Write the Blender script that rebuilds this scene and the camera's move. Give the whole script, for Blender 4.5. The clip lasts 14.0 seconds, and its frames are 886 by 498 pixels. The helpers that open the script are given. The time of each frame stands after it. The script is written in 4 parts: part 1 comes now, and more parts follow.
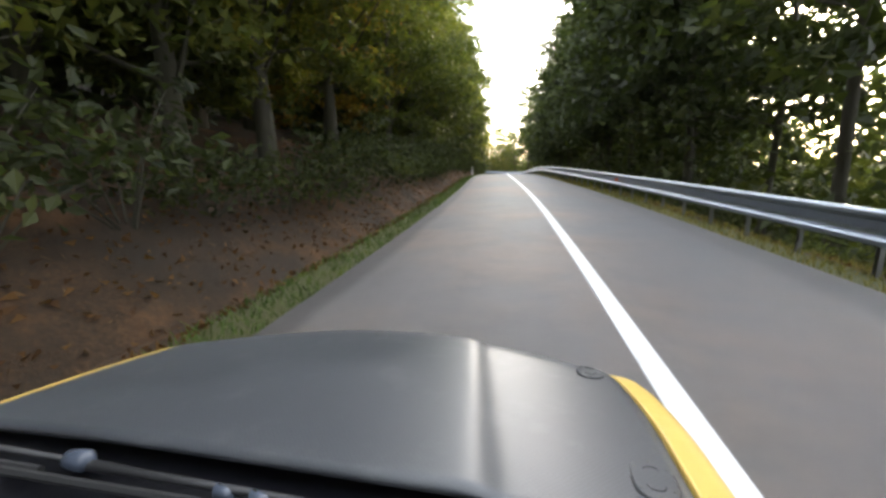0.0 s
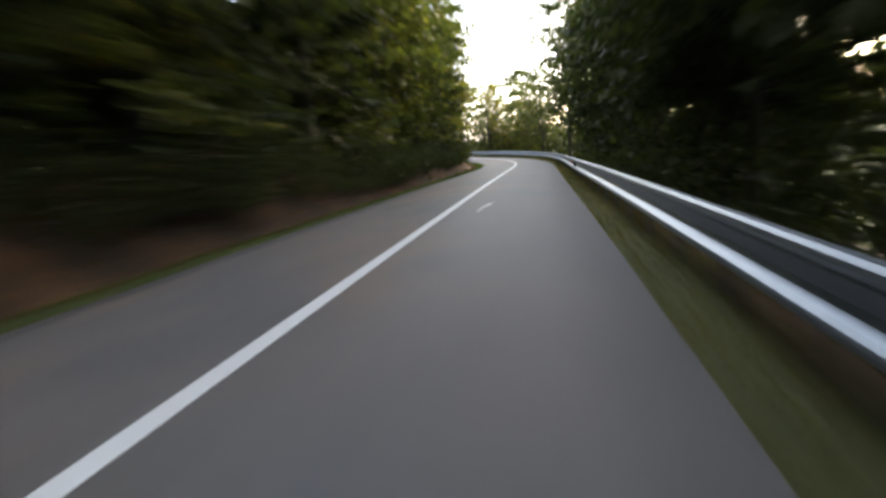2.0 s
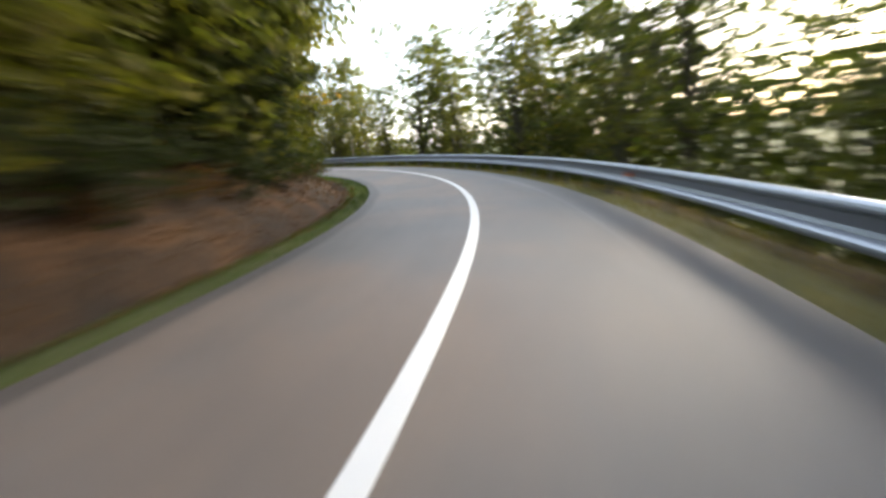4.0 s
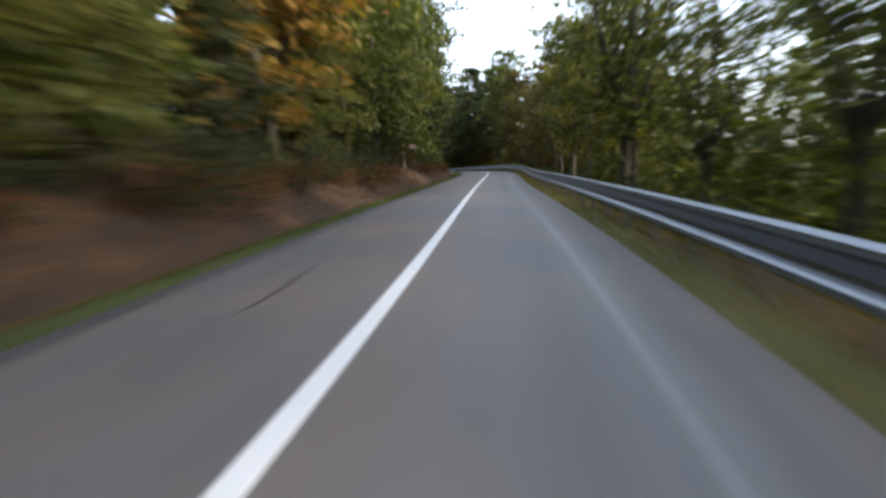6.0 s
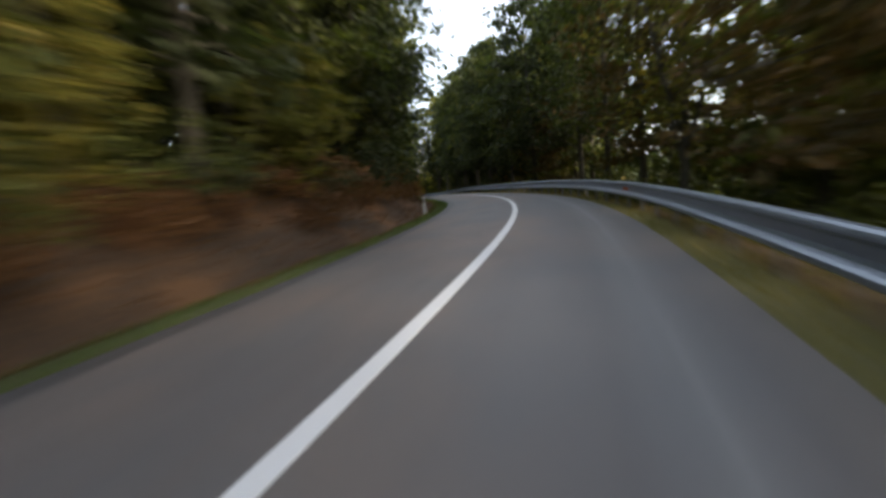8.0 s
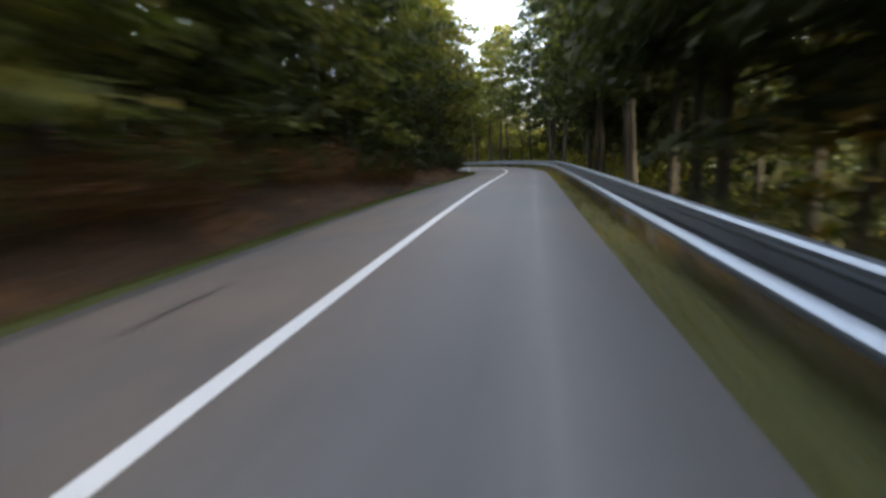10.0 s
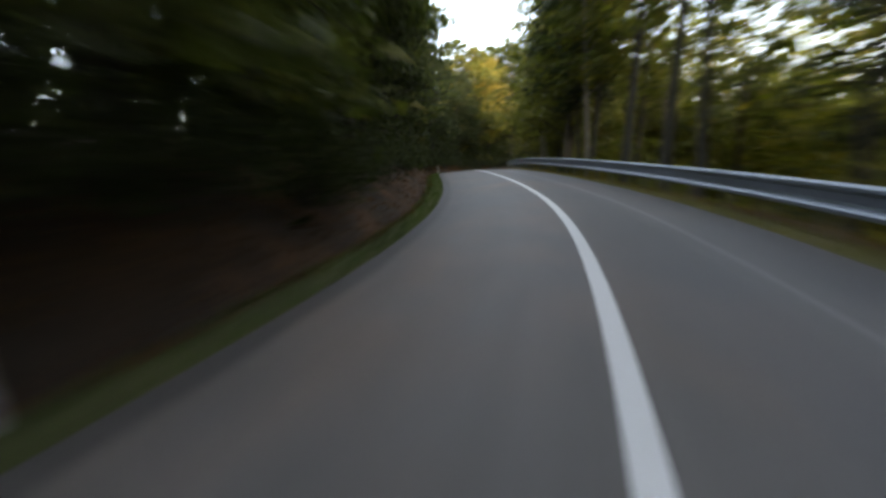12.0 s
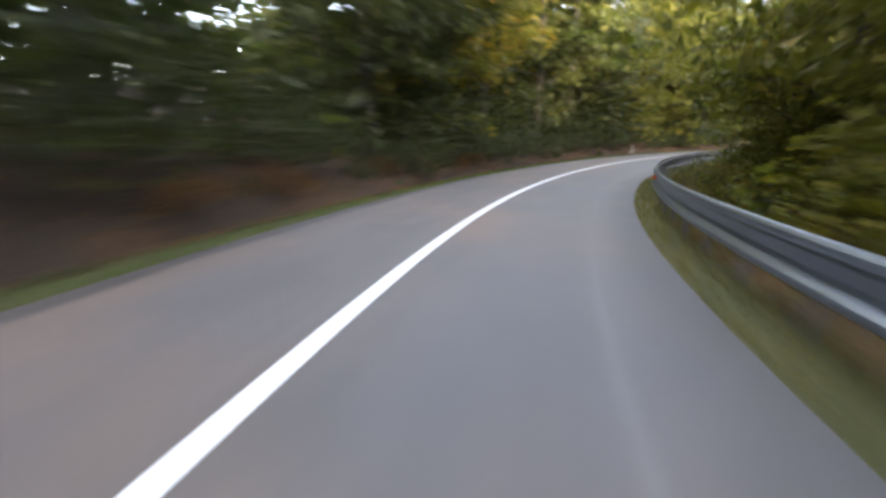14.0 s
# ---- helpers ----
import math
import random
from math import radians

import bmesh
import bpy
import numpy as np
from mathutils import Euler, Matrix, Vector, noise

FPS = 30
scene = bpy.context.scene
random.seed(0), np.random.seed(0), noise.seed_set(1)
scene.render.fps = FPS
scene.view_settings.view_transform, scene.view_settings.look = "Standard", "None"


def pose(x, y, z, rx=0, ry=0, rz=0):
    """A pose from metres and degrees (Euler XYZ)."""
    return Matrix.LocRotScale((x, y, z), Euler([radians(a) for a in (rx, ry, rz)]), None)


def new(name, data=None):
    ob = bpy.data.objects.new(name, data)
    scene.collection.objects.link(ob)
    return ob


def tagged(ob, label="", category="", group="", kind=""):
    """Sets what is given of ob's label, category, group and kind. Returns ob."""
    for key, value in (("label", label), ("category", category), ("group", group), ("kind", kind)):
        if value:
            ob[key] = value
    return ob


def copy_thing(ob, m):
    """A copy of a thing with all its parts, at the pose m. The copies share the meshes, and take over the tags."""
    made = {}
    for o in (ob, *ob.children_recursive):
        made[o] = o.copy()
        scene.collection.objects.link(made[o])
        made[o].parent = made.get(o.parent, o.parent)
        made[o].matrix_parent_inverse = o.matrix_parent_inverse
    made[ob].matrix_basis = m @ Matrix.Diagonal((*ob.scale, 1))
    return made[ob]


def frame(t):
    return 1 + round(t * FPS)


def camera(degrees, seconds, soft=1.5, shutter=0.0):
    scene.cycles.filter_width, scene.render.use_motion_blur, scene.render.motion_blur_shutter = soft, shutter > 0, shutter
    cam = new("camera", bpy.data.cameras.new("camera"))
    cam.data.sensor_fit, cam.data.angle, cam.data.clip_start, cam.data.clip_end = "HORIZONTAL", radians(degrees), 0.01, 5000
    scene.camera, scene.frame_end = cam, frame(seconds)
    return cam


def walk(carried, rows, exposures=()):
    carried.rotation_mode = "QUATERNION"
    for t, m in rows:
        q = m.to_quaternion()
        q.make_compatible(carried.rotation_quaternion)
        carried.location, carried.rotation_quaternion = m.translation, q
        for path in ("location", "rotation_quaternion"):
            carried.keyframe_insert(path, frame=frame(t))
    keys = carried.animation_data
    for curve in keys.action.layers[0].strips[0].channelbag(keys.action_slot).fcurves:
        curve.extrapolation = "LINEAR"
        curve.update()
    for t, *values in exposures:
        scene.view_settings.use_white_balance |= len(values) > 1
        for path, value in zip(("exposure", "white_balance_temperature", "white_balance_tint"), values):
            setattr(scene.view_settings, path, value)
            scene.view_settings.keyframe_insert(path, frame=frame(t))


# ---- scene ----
cam = camera(93.3, 14.0, soft=3.0, shutter=0.95)
walk(cam, [
    (0.00, pose(-0.904, 7.977, 1.238, 78.46, 0.68, 10.57)),
    (0.034, pose(-0.904, 7.977, 1.238, 78.46, 0.68, 10.57)),
    (0.10, pose(-0.738, 10.258, 1.264, 78.45, 0.52, 11.04)),
    (0.25, pose(-0.513, 13.687, 1.307, 78.42, 0.36, 11.76)),
    (0.50, pose(-0.207, 19.442, 1.368, 78.50, 0.67, 12.94)),
    (0.75, pose(-0.011, 25.283, 1.405, 78.88, 1.95, 14.07)),
    (1.00, pose(-0.004, 31.273, 1.439, 79.13, 3.26, 14.95)),
    (1.25, pose(-0.189, 37.418, 1.463, 78.78, 3.72, 15.38)),
    (1.50, pose(-0.395, 43.510, 1.454, 77.79, 3.92, 15.08)),
    (1.75, pose(-0.524, 49.390, 1.390, 76.43, 4.50, 14.88)),
    (2.00, pose(-0.634, 55.160, 1.270, 75.44, 4.70, 15.05)),
    (2.25, pose(-0.803, 60.878, 1.110, 75.21, 4.02, 15.61)),
    (2.50, pose(-1.072, 66.320, 0.938, 75.18, 3.58, 16.02)),
    (2.75, pose(-1.407, 71.482, 0.765, 75.16, 3.49, 15.83)),
    (3.00, pose(-1.761, 76.437, 0.596, 75.14, 3.66, 15.45)),
    (3.25, pose(-2.139, 81.258, 0.429, 75.12, 3.96, 15.51)),
    (3.50, pose(-2.585, 86.007, 0.269, 75.18, 4.29, 16.81)),
    (3.75, pose(-3.193, 90.729, 0.124, 75.37, 4.56, 19.75)),
    (4.00, pose(-4.079, 95.445, 0.004, 75.71, 4.66, 24.70)),
    (4.25, pose(-5.382, 100.154, -0.082, 76.12, 4.47, 31.81)),
    (4.50, pose(-7.265, 104.793, -0.130, 76.49, 3.95, 40.97)),
    (4.75, pose(-9.862, 109.107, -0.137, 76.56, 3.46, 50.54)),
    (5.00, pose(-13.098, 112.923, -0.108, 76.66, 3.18, 60.41)),
    (5.25, pose(-16.834, 116.184, -0.057, 77.04, 3.13, 70.37)),
    (5.50, pose(-20.970, 118.916, -0.006, 77.51, 3.14, 77.96)),
    (5.75, pose(-25.406, 121.198, 0.027, 77.79, 2.92, 81.55)),
    (6.00, pose(-29.998, 123.069, 0.035, 77.91, 2.47, 83.98)),
    (6.25, pose(-34.564, 124.682, 0.018, 77.68, 3.37, 85.93)),
    (6.50, pose(-39.093, 126.101, -0.023, 77.34, 4.70, 87.39)),
    (6.75, pose(-43.626, 127.340, -0.081, 77.25, 5.12, 88.29)),
    (7.00, pose(-48.151, 128.486, -0.148, 77.18, 5.17, 89.21)),
    (7.25, pose(-52.652, 129.598, -0.213, 76.91, 5.55, 90.46)),
    (7.50, pose(-57.192, 130.558, -0.259, 77.37, 5.83, 92.00)),
    (7.75, pose(-61.828, 131.318, -0.282, 78.92, 5.58, 93.64)),
    (8.00, pose(-66.523, 132.139, -0.299, 79.94, 5.22, 94.93)),
    (8.25, pose(-71.284, 132.982, -0.319, 80.29, 4.86, 96.55)),
    (8.50, pose(-76.128, 133.713, -0.348, 80.04, 4.52, 99.18)),
    (8.75, pose(-81.062, 134.164, -0.396, 79.34, 4.24, 102.95)),
    (9.00, pose(-86.047, 134.243, -0.475, 78.30, 4.03, 106.70)),
    (9.25, pose(-91.047, 133.953, -0.592, 77.19, 3.94, 109.87)),
    (9.50, pose(-96.028, 133.376, -0.738, 76.28, 3.98, 111.98)),
    (9.75, pose(-100.979, 132.633, -0.902, 75.73, 4.18, 113.03)),
    (10.00, pose(-105.926, 131.830, -1.072, 75.54, 4.48, 113.44)),
    (10.25, pose(-111.016, 130.914, -1.251, 75.41, 4.41, 114.18)),
    (10.50, pose(-116.263, 129.913, -1.451, 75.20, 4.30, 115.21)),
    (10.75, pose(-121.618, 128.828, -1.684, 74.89, 4.53, 116.20)),
    (11.00, pose(-127.031, 127.587, -1.948, 74.64, 4.64, 117.26)),
    (11.25, pose(-132.484, 126.088, -2.233, 74.46, 4.20, 119.43)),
    (11.50, pose(-137.967, 124.233, -2.533, 74.38, 3.79, 123.10)),
    (11.75, pose(-143.427, 121.975, -2.832, 74.52, 3.89, 127.72)),
    (12.00, pose(-148.743, 119.325, -3.131, 74.92, 3.78, 132.50)),
    (12.25, pose(-153.851, 116.224, -3.411, 74.80, 3.41, 136.99)),
    (12.50, pose(-158.700, 112.653, -3.645, 74.29, 2.52, 140.95)),
    (12.75, pose(-163.338, 108.792, -3.848, 73.84, 0.95, 143.59)),
    (13.00, pose(-167.745, 104.942, -4.055, 73.13, -0.31, 144.63)),
    (13.25, pose(-171.888, 101.363, -4.318, 72.10, -0.36, 143.50)),
    (13.50, pose(-175.915, 98.223, -4.692, 70.93, 0.13, 140.91)),
    (13.75, pose(-179.950, 95.560, -5.136, 70.43, 0.47, 137.31)),
    (14.00, pose(-184.047, 93.210, -5.610, 70.87, 1.02, 132.02)),
], exposures=[(0.0, 3.55, 6850, 10), (0.7, 2.95, 6900, 11), (1.5, 2.95, 6650, 10), (2.2, 2.72, 6650, 10), (4.3, 2.65, 6550, 8), (5.0, 2.45, 6450, 6), (5.5, 2.35, 6200, 8), (6.0, 2.25, 6200, 10), (6.5, 2.12, 6250, 10), (7.0, 2.25, 6250, 10), (7.5, 1.9, 6450, 10),
    (10.0, 3.1, 6600, 11), (10.5, 3.15, 6550, 12), (11.0, 2.95, 6550, 14), (11.5, 3.1, 6550, 13), (12.0, 2.7, 6600, 9), (12.5, 2.85, 6700, 9), (13.0, 2.97, 7200, 8), (13.5, 3.2, 7400, 9), (14.0, 3.95, 6500, 15)])

# ---- sky and sun ----
world = bpy.data.worlds.new("evening_sky")
scene.world = world
world.use_nodes = True
wn = world.node_tree
bg = wn.nodes["Background"]
sky = wn.nodes.new("ShaderNodeTexSky")
sky.sky_type = 'NISHITA'
sky.sun_disc = False
sky.sun_elevation = radians(20)
sky.sun_rotation = radians(24)
sky.air_density, sky.dust_density, sky.ozone_density = 1.0, 2.0, 1.0
veil = wn.nodes.new("ShaderNodeMix")       # thin high cloud over the whole sky
veil.data_type = 'RGBA'
veil.inputs[0].default_value = 0.55
veil.inputs[7].default_value = (4.2, 4.35, 4.6, 1)
wn.links.new(sky.outputs[0], veil.inputs[6])
wn.links.new(veil.outputs[2], bg.inputs[0])
bg.inputs[1].default_value = 0.13

sun_data = bpy.data.lights.new("sun", 'SUN')
sun_data.energy, sun_data.angle, sun_data.color = 2.0, radians(12), (1.0, 0.86, 0.68)
sun = new("sun", sun_data)
sun_dir = Vector((math.sin(radians(24)) * math.cos(radians(20)), math.cos(radians(24)) * math.cos(radians(20)), math.sin(radians(20))))
sun.rotation_euler = sun_dir.to_track_quat("Z", "Y").to_euler()

# ---- alignment of the road: curvature every 8 m, vertical curvature every 16 m, both from station -8 ----
KAPPA = [0.0019, 0.0024, 0.0028, 0.0031, 0.0004, -0.0035, -0.0017, 0.0004, 0.0009, -0.0017, 0.0007, 0.0095, 0.0205, 0.0302, 0.0347, 0.0346,
         0.025, 0.0086, 0.0007, -0.0009, -0.0019, -0.0002, 0.0075, 0.0188, 0.0189, 0.0114, 0.0024, -0.002, -0.0008, -0.0003, 0.0049, 0.0092,
         0.0231, 0.0235, 0.0108, 0.0011, -0.0089, -0.0183, -0.0213, -0.019, -0.0159, -0.0135, -0.0108, -0.008, -0.0055, -0.0033, -0.0015,
         -0.0002, 0.0008, 0.0015, 0.0022, 0.0028]
VERT = [0.00118, 0.00008, -0.00046, -0.002, -0.00045, -0.00006, 0.0018, 0.00153, -0.00094, -0.0012, 0.00079, -0.00011, -0.0016, 0.00009,
        -0.00128, -0.00052, 0.00146, 0.00032, -0.00468, 0.00165, 0.00097, 0.00015, 0.00006, 0.00002, 0.00001, 0.0, 0.0]
W_LEFT, W_RIGHT, W_RAIL = 2.81, 2.72, 3.14      # asphalt edges and rail, from the painted line
SG = np.arange(-8.0, 392.0, 1.0)


def run_sum(a):
    return np.concatenate([[0.0], np.cumsum((a[1:] + a[:-1]) / 2)])


k_sg = np.interp(SG, -8 + 8.0 * np.arange(len(KAPPA)), KAPPA)
TH = run_sum(k_sg)
RX, RY = run_sum(np.cos(TH + math.pi / 2)), run_sum(np.sin(TH + math.pi / 2))
RZ = run_sum(run_sum(np.interp(SG, -8 + 16.0 * np.arange(len(VERT)), VERT)))
# a straight lead-in behind the start
lead = np.arange(-60.0, -8.0, 1.0)
SG = np.concatenate([lead, SG])
RX = np.concatenate([np.zeros(len(lead)), RX])
RY = np.concatenate([lead + 8.0, RY])
RZ = np.concatenate([np.zeros(len(lead)), RZ])
TH = np.concatenate([np.zeros(len(lead)), TH])
S_MIN, S_MAX = -45.0, 385.0


CROWN = 0.0388      # cross fall of the asphalt to either side


def at(s, w, h=0.0):
    """World place at station s, w metres to the right of the painted line, h above the asphalt."""
    th = np.interp(s, SG, TH)
    return (np.interp(s, SG, RX) + w * np.cos(th), np.interp(s, SG, RY) + w * np.sin(th), np.interp(s, SG, RZ) + h - CROWN * np.minimum(np.abs(w), 3.0))


def heading(s):
    return float(np.interp(s, SG, TH))


def wob(s, w, scale, seed=0.0):
    return noise.noise(Vector((s / scale + seed, w / scale, seed * 1.7)))


def relief(s, w):
    """Height of the ground over the asphalt."""
    if w < 0:
        u = -w - W_LEFT
        if u < 0:
            return -0.16
        steep = 0.62 + 0.20 * wob(s, 0, 26, 3.1) - 0.22 * min(1, max(0, (s - 282) / 14))
        flat = min(1, max(0, (s - 246) / 16)) * min(1, max(0, (322 - s) / 16))      # the bank has level ground behind it along the last bends
        h = -0.035 - 0.02 * u - 0.12 * math.exp(-((u - 1.05) / 0.3) ** 2)
        h += steep * max(0, min(u - 1.15, 2.3)) + (0.24 - 0.1 * flat) * max(0, min(u - 3.45, 24)) + 0.10 * (1 - flat) * max(0, u - 27.45)
    else:
        u = w - W_RIGHT
        if u < 0:
            return -0.16
        h = -0.035 - 0.03 * u - 0.55 * max(0, min(u - 1.1, 9)) - 0.20 * max(0, min(u - 10.1, 30))
    rough = min(1.0, max(0.0, (u - 0.5) / 2))
    return h + rough * (0.25 * wob(s, w, 2.3, 7.0) + 0.5 * wob(s, w, 7.0, 2.0))


# ---- materials ----
def material(name):
    m = bpy.data.materials.new(name)
    m.use_nodes = True
    t = m.node_tree
    return m, t, t.nodes["Principled BSDF"]


def node(t, kind, **inputs):
    n = t.nodes.new(kind)
    for key, value in inputs.items():
        n.inputs[key.replace("_", " ")].default_value = value
    return n


def ramp(t, fac, stops):
    r = t.nodes.new("ShaderNodeValToRGB")
    while len(r.color_ramp.elements) < len(stops):
        r.color_ramp.elements.new(0.5)
    for e, (p, c) in zip(r.color_ramp.elements, stops):
        e.position, e.color = p, (*c, 1)
    t.links.new(fac, r.inputs[0])
    return r.outputs[0]


def mix(t, fac, a, b, mode='MIX'):
    n = t.nodes.new("ShaderNodeMix")
    n.data_type, n.blend_type = 'RGBA', mode
    if isinstance(fac, float):
        n.inputs[0].default_value = fac
    else:
        t.links.new(fac, n.inputs[0])
    for sock, v in ((n.inputs[6], a), (n.inputs[7], b)):
        if isinstance(v, tuple):
            sock.default_value = (*v, 1)
        else:
            t.links.new(v, sock)
    return n.outputs[2]


def noise_of(t, scale, detail=4, rough=0.6, vec=None):
    n = node(t, "ShaderNodeTexNoise", Scale=scale, Detail=detail, Roughness=rough)
    if vec is None:
        vec = t.nodes.new("ShaderNodeTexCoord").outputs["Object"]
    t.links.new(vec, n.inputs["Vector"])
    return n.outputs["Fac"]


def bump(t, bsdf, height, strength, distance):
    b = node(t, "ShaderNodeBump", Strength=strength, Distance=distance)
    t.links.new(height, b.inputs["Height"])
    t.links.new(b.outputs[0], bsdf.inputs["Normal"])


def maths(t, op, a, b=None):
    n = t.nodes.new("ShaderNodeMath")
    n.operation = op
    for sock, v in zip(n.inputs, (a, b)):
        if v is None:
            continue
        if isinstance(v, (int, float)):
            sock.default_value = v
        else:
            t.links.new(v, sock)
    return n.outputs[0]


def plain(name, colour, rough=0.6, metal=0.0, grain=0.15, scale=12.0, bumpiness=0.1):
    """A surface of one colour with blotches and fine grain."""
    m, t, b = material(name)
    big, fine = noise_of(t, scale * 0.2, 3), noise_of(t, scale * 4, 6)
    dark = tuple(c * (1 - grain) for c in colour)
    light = tuple(min(1, c * (1 + grain)) for c in colour)
    c = mix(t, fine, mix(t, big, dark, light), colour)
    t.links.new(c, b.inputs["Base Color"])
    b.inputs["Roughness"].default_value, b.inputs["Metallic"].default_value = rough, metal
    t.links.new(maths(t, 'ADD', maths(t, 'MULTIPLY', fine, 0.2), rough - 0.1), b.inputs["Roughness"])
    bump(t, b, fine, bumpiness, 0.01)
    return m


def asphalt_material():
    m, t, b = material("asphalt")
    uv = t.nodes.new("ShaderNodeUVMap").outputs[0]
    sep = t.nodes.new("ShaderNodeSeparateXYZ")
    t.links.new(uv, sep.inputs[0])
    w, s = sep.outputs[0], sep.outputs[1]
    stretch = t.nodes.new("ShaderNodeMapping")
    stretch.inputs["Scale"].default_value = (1.6, 0.06, 1)
    t.links.new(uv, stretch.inputs[0])
    streak = noise_of(t, 1.6, 5, 0.6, stretch.outputs[0])
    blotch, grit = noise_of(t, 0.5, 4), noise_of(t, 60, 8, 0.8)
    base = mix(t, streak, (0.080, 0.076, 0.074), (0.172, 0.164, 0.160))
    base = mix(t, maths(t, 'MULTIPLY', blotch, 0.5), base, (0.140, 0.122, 0.110))
    patch = ramp(t, noise_of(t, 0.16, 3, 0.5), [(0.42, (0, 0, 0)), (0.62, (0.45, 0.45, 0.45))])
    base = mix(t, patch, base, (0.100, 0.098, 0.104))
    earth = ramp(t, noise_of(t, 0.27, 5, 0.65), [(0.43, (0, 0, 0)), (0.60, (0.85, 0.85, 0.85))])
    base = mix(t, earth, base, (0.185, 0.138, 0.108))
    mottle = noise_of(t, 1.1, 6, 0.7)
    base = mix(t, ramp(t, mottle, [(0.45, (0, 0, 0)), (0.75, (0.5, 0.5, 0.5))]), base, (0.066, 0.064, 0.064))
    # warm tone along the middle, bluer grey in the outer lane
    lane = node(t, "ShaderNodeMapRange", From_Min=0.25, From_Max=1.0, To_Min=0.0, To_Max=0.5)
    t.links.new(maths(t, 'ADD', w, maths(t, 'MULTIPLY', maths(t, 'SUBTRACT', blotch, 0.5), 1.2)), lane.inputs[0])
    base = mix(t, lane.outputs[0], base, (0.110, 0.118, 0.132))
    # worn pale seam in the outer lane; it runs nearer the middle in the last bend
    shift_in = node(t, "ShaderNodeMapRange", From_Min=236.0, From_Max=260.0, To_Min=0.0, To_Max=0.45)
    shift_out = node(t, "ShaderNodeMapRange", From_Min=276.0, From_Max=300.0, To_Min=0.0, To_Max=0.45)
    t.links.new(s, shift_in.inputs[0])
    t.links.new(s, shift_out.inputs[0])
    middle = maths(t, 'SUBTRACT', maths(t, 'ADD', w, shift_in.outputs[0]), shift_out.outputs[0])
    middle = maths(t, 'ADD', middle, maths(t, 'MULTIPLY', maths(t, 'SUBTRACT', noise_of(t, 0.05, 2, 0.5), 0.5), 0.25))
    off = maths(t, 'ABSOLUTE', maths(t, 'SUBTRACT', middle, 1.9))
    along = maths(t, 'DIVIDE', s, 400.0)
    for wide, strengths in ((0.42, [(0.0, 0.04), (0.22, 0.08), (0.30, 0.34), (0.36, 0.40), (0.50, 0.34), (0.58, 0.26), (0.66, 0.18), (0.73, 0.06)]),
                            (0.085, [(0.0, 0.0), (0.225, 0.0), (0.25, 0.38), (0.32, 0.60), (0.36, 0.25), (0.52, 0.12), (0.61, 0.30), (0.66, 0.5), (0.71, 0.3), (0.75, 0.06)])):
        band = node(t, "ShaderNodeMapRange", From_Min=0.0, From_Max=wide, To_Min=1.0, To_Max=0.0)
        t.links.new(off, band.inputs[0])
        much = ramp(t, along, [(p, (g, g, g)) for p, g in strengths])
        ragged = maths(t, 'MULTIPLY', streak, 1.6)
        base = mix(t, maths(t, 'MULTIPLY', maths(t, 'MULTIPLY', band.outputs[0], much), ragged), base, (0.30, 0.305, 0.31))
    # dark bitumen edge strip along the inner side
    edge = node(t, "ShaderNodeMapRange", From_Min=-2.58, From_Max=-2.42, To_Min=0.75, To_Max=0.0)
    t.links.new(maths(t, 'ADD', w, maths(t, 'MULTIPLY', maths(t, 'SUBTRACT', blotch, 0.5), 0.3)), edge.inputs[0])
    base = mix(t, edge.outputs[0], base, (0.04, 0.037, 0.036))
    outer = node(t, "ShaderNodeMapRange", From_Min=2.05, From_Max=2.72, To_Min=0.0, To_Max=0.6)
    t.links.new(maths(t, 'ADD', w, maths(t, 'MULTIPLY', maths(t, 'SUBTRACT', blotch, 0.5), 0.5)), outer.inputs[0])
    base = mix(t, outer.outputs[0], base, (0.055, 0.053, 0.054))
    base = mix(t, maths(t, 'MULTIPLY', grit, 0.4), base, (0.06, 0.06, 0.062), 'MIX')
    t.links.new(base, b.inputs["Base Color"])
    b.inputs["Roughness"].default_value = 0.62
    bump(t, b, grit, 0.5, 0.01)
    return m


def paint_material():
    m, t, b = material("road_paint")
    wear, grit = noise_of(t, 3, 5, 0.7), noise_of(t, 70, 8, 0.8)
    c = mix(t, grit, (0.57, 0.58, 0.60), (0.74, 0.74, 0.73))
    worn = ramp(t, wear, [(0.62, (0, 0, 0)), (0.75, (0.5, 0.5, 0.5))])
    t.links.new(mix(t, worn, c, (0.35, 0.35, 0.36)), b.inputs["Base Color"])
    b.inputs["Roughness"].default_value = 0.55
    bump(t, b, grit, 0.3, 0.01)
    return m


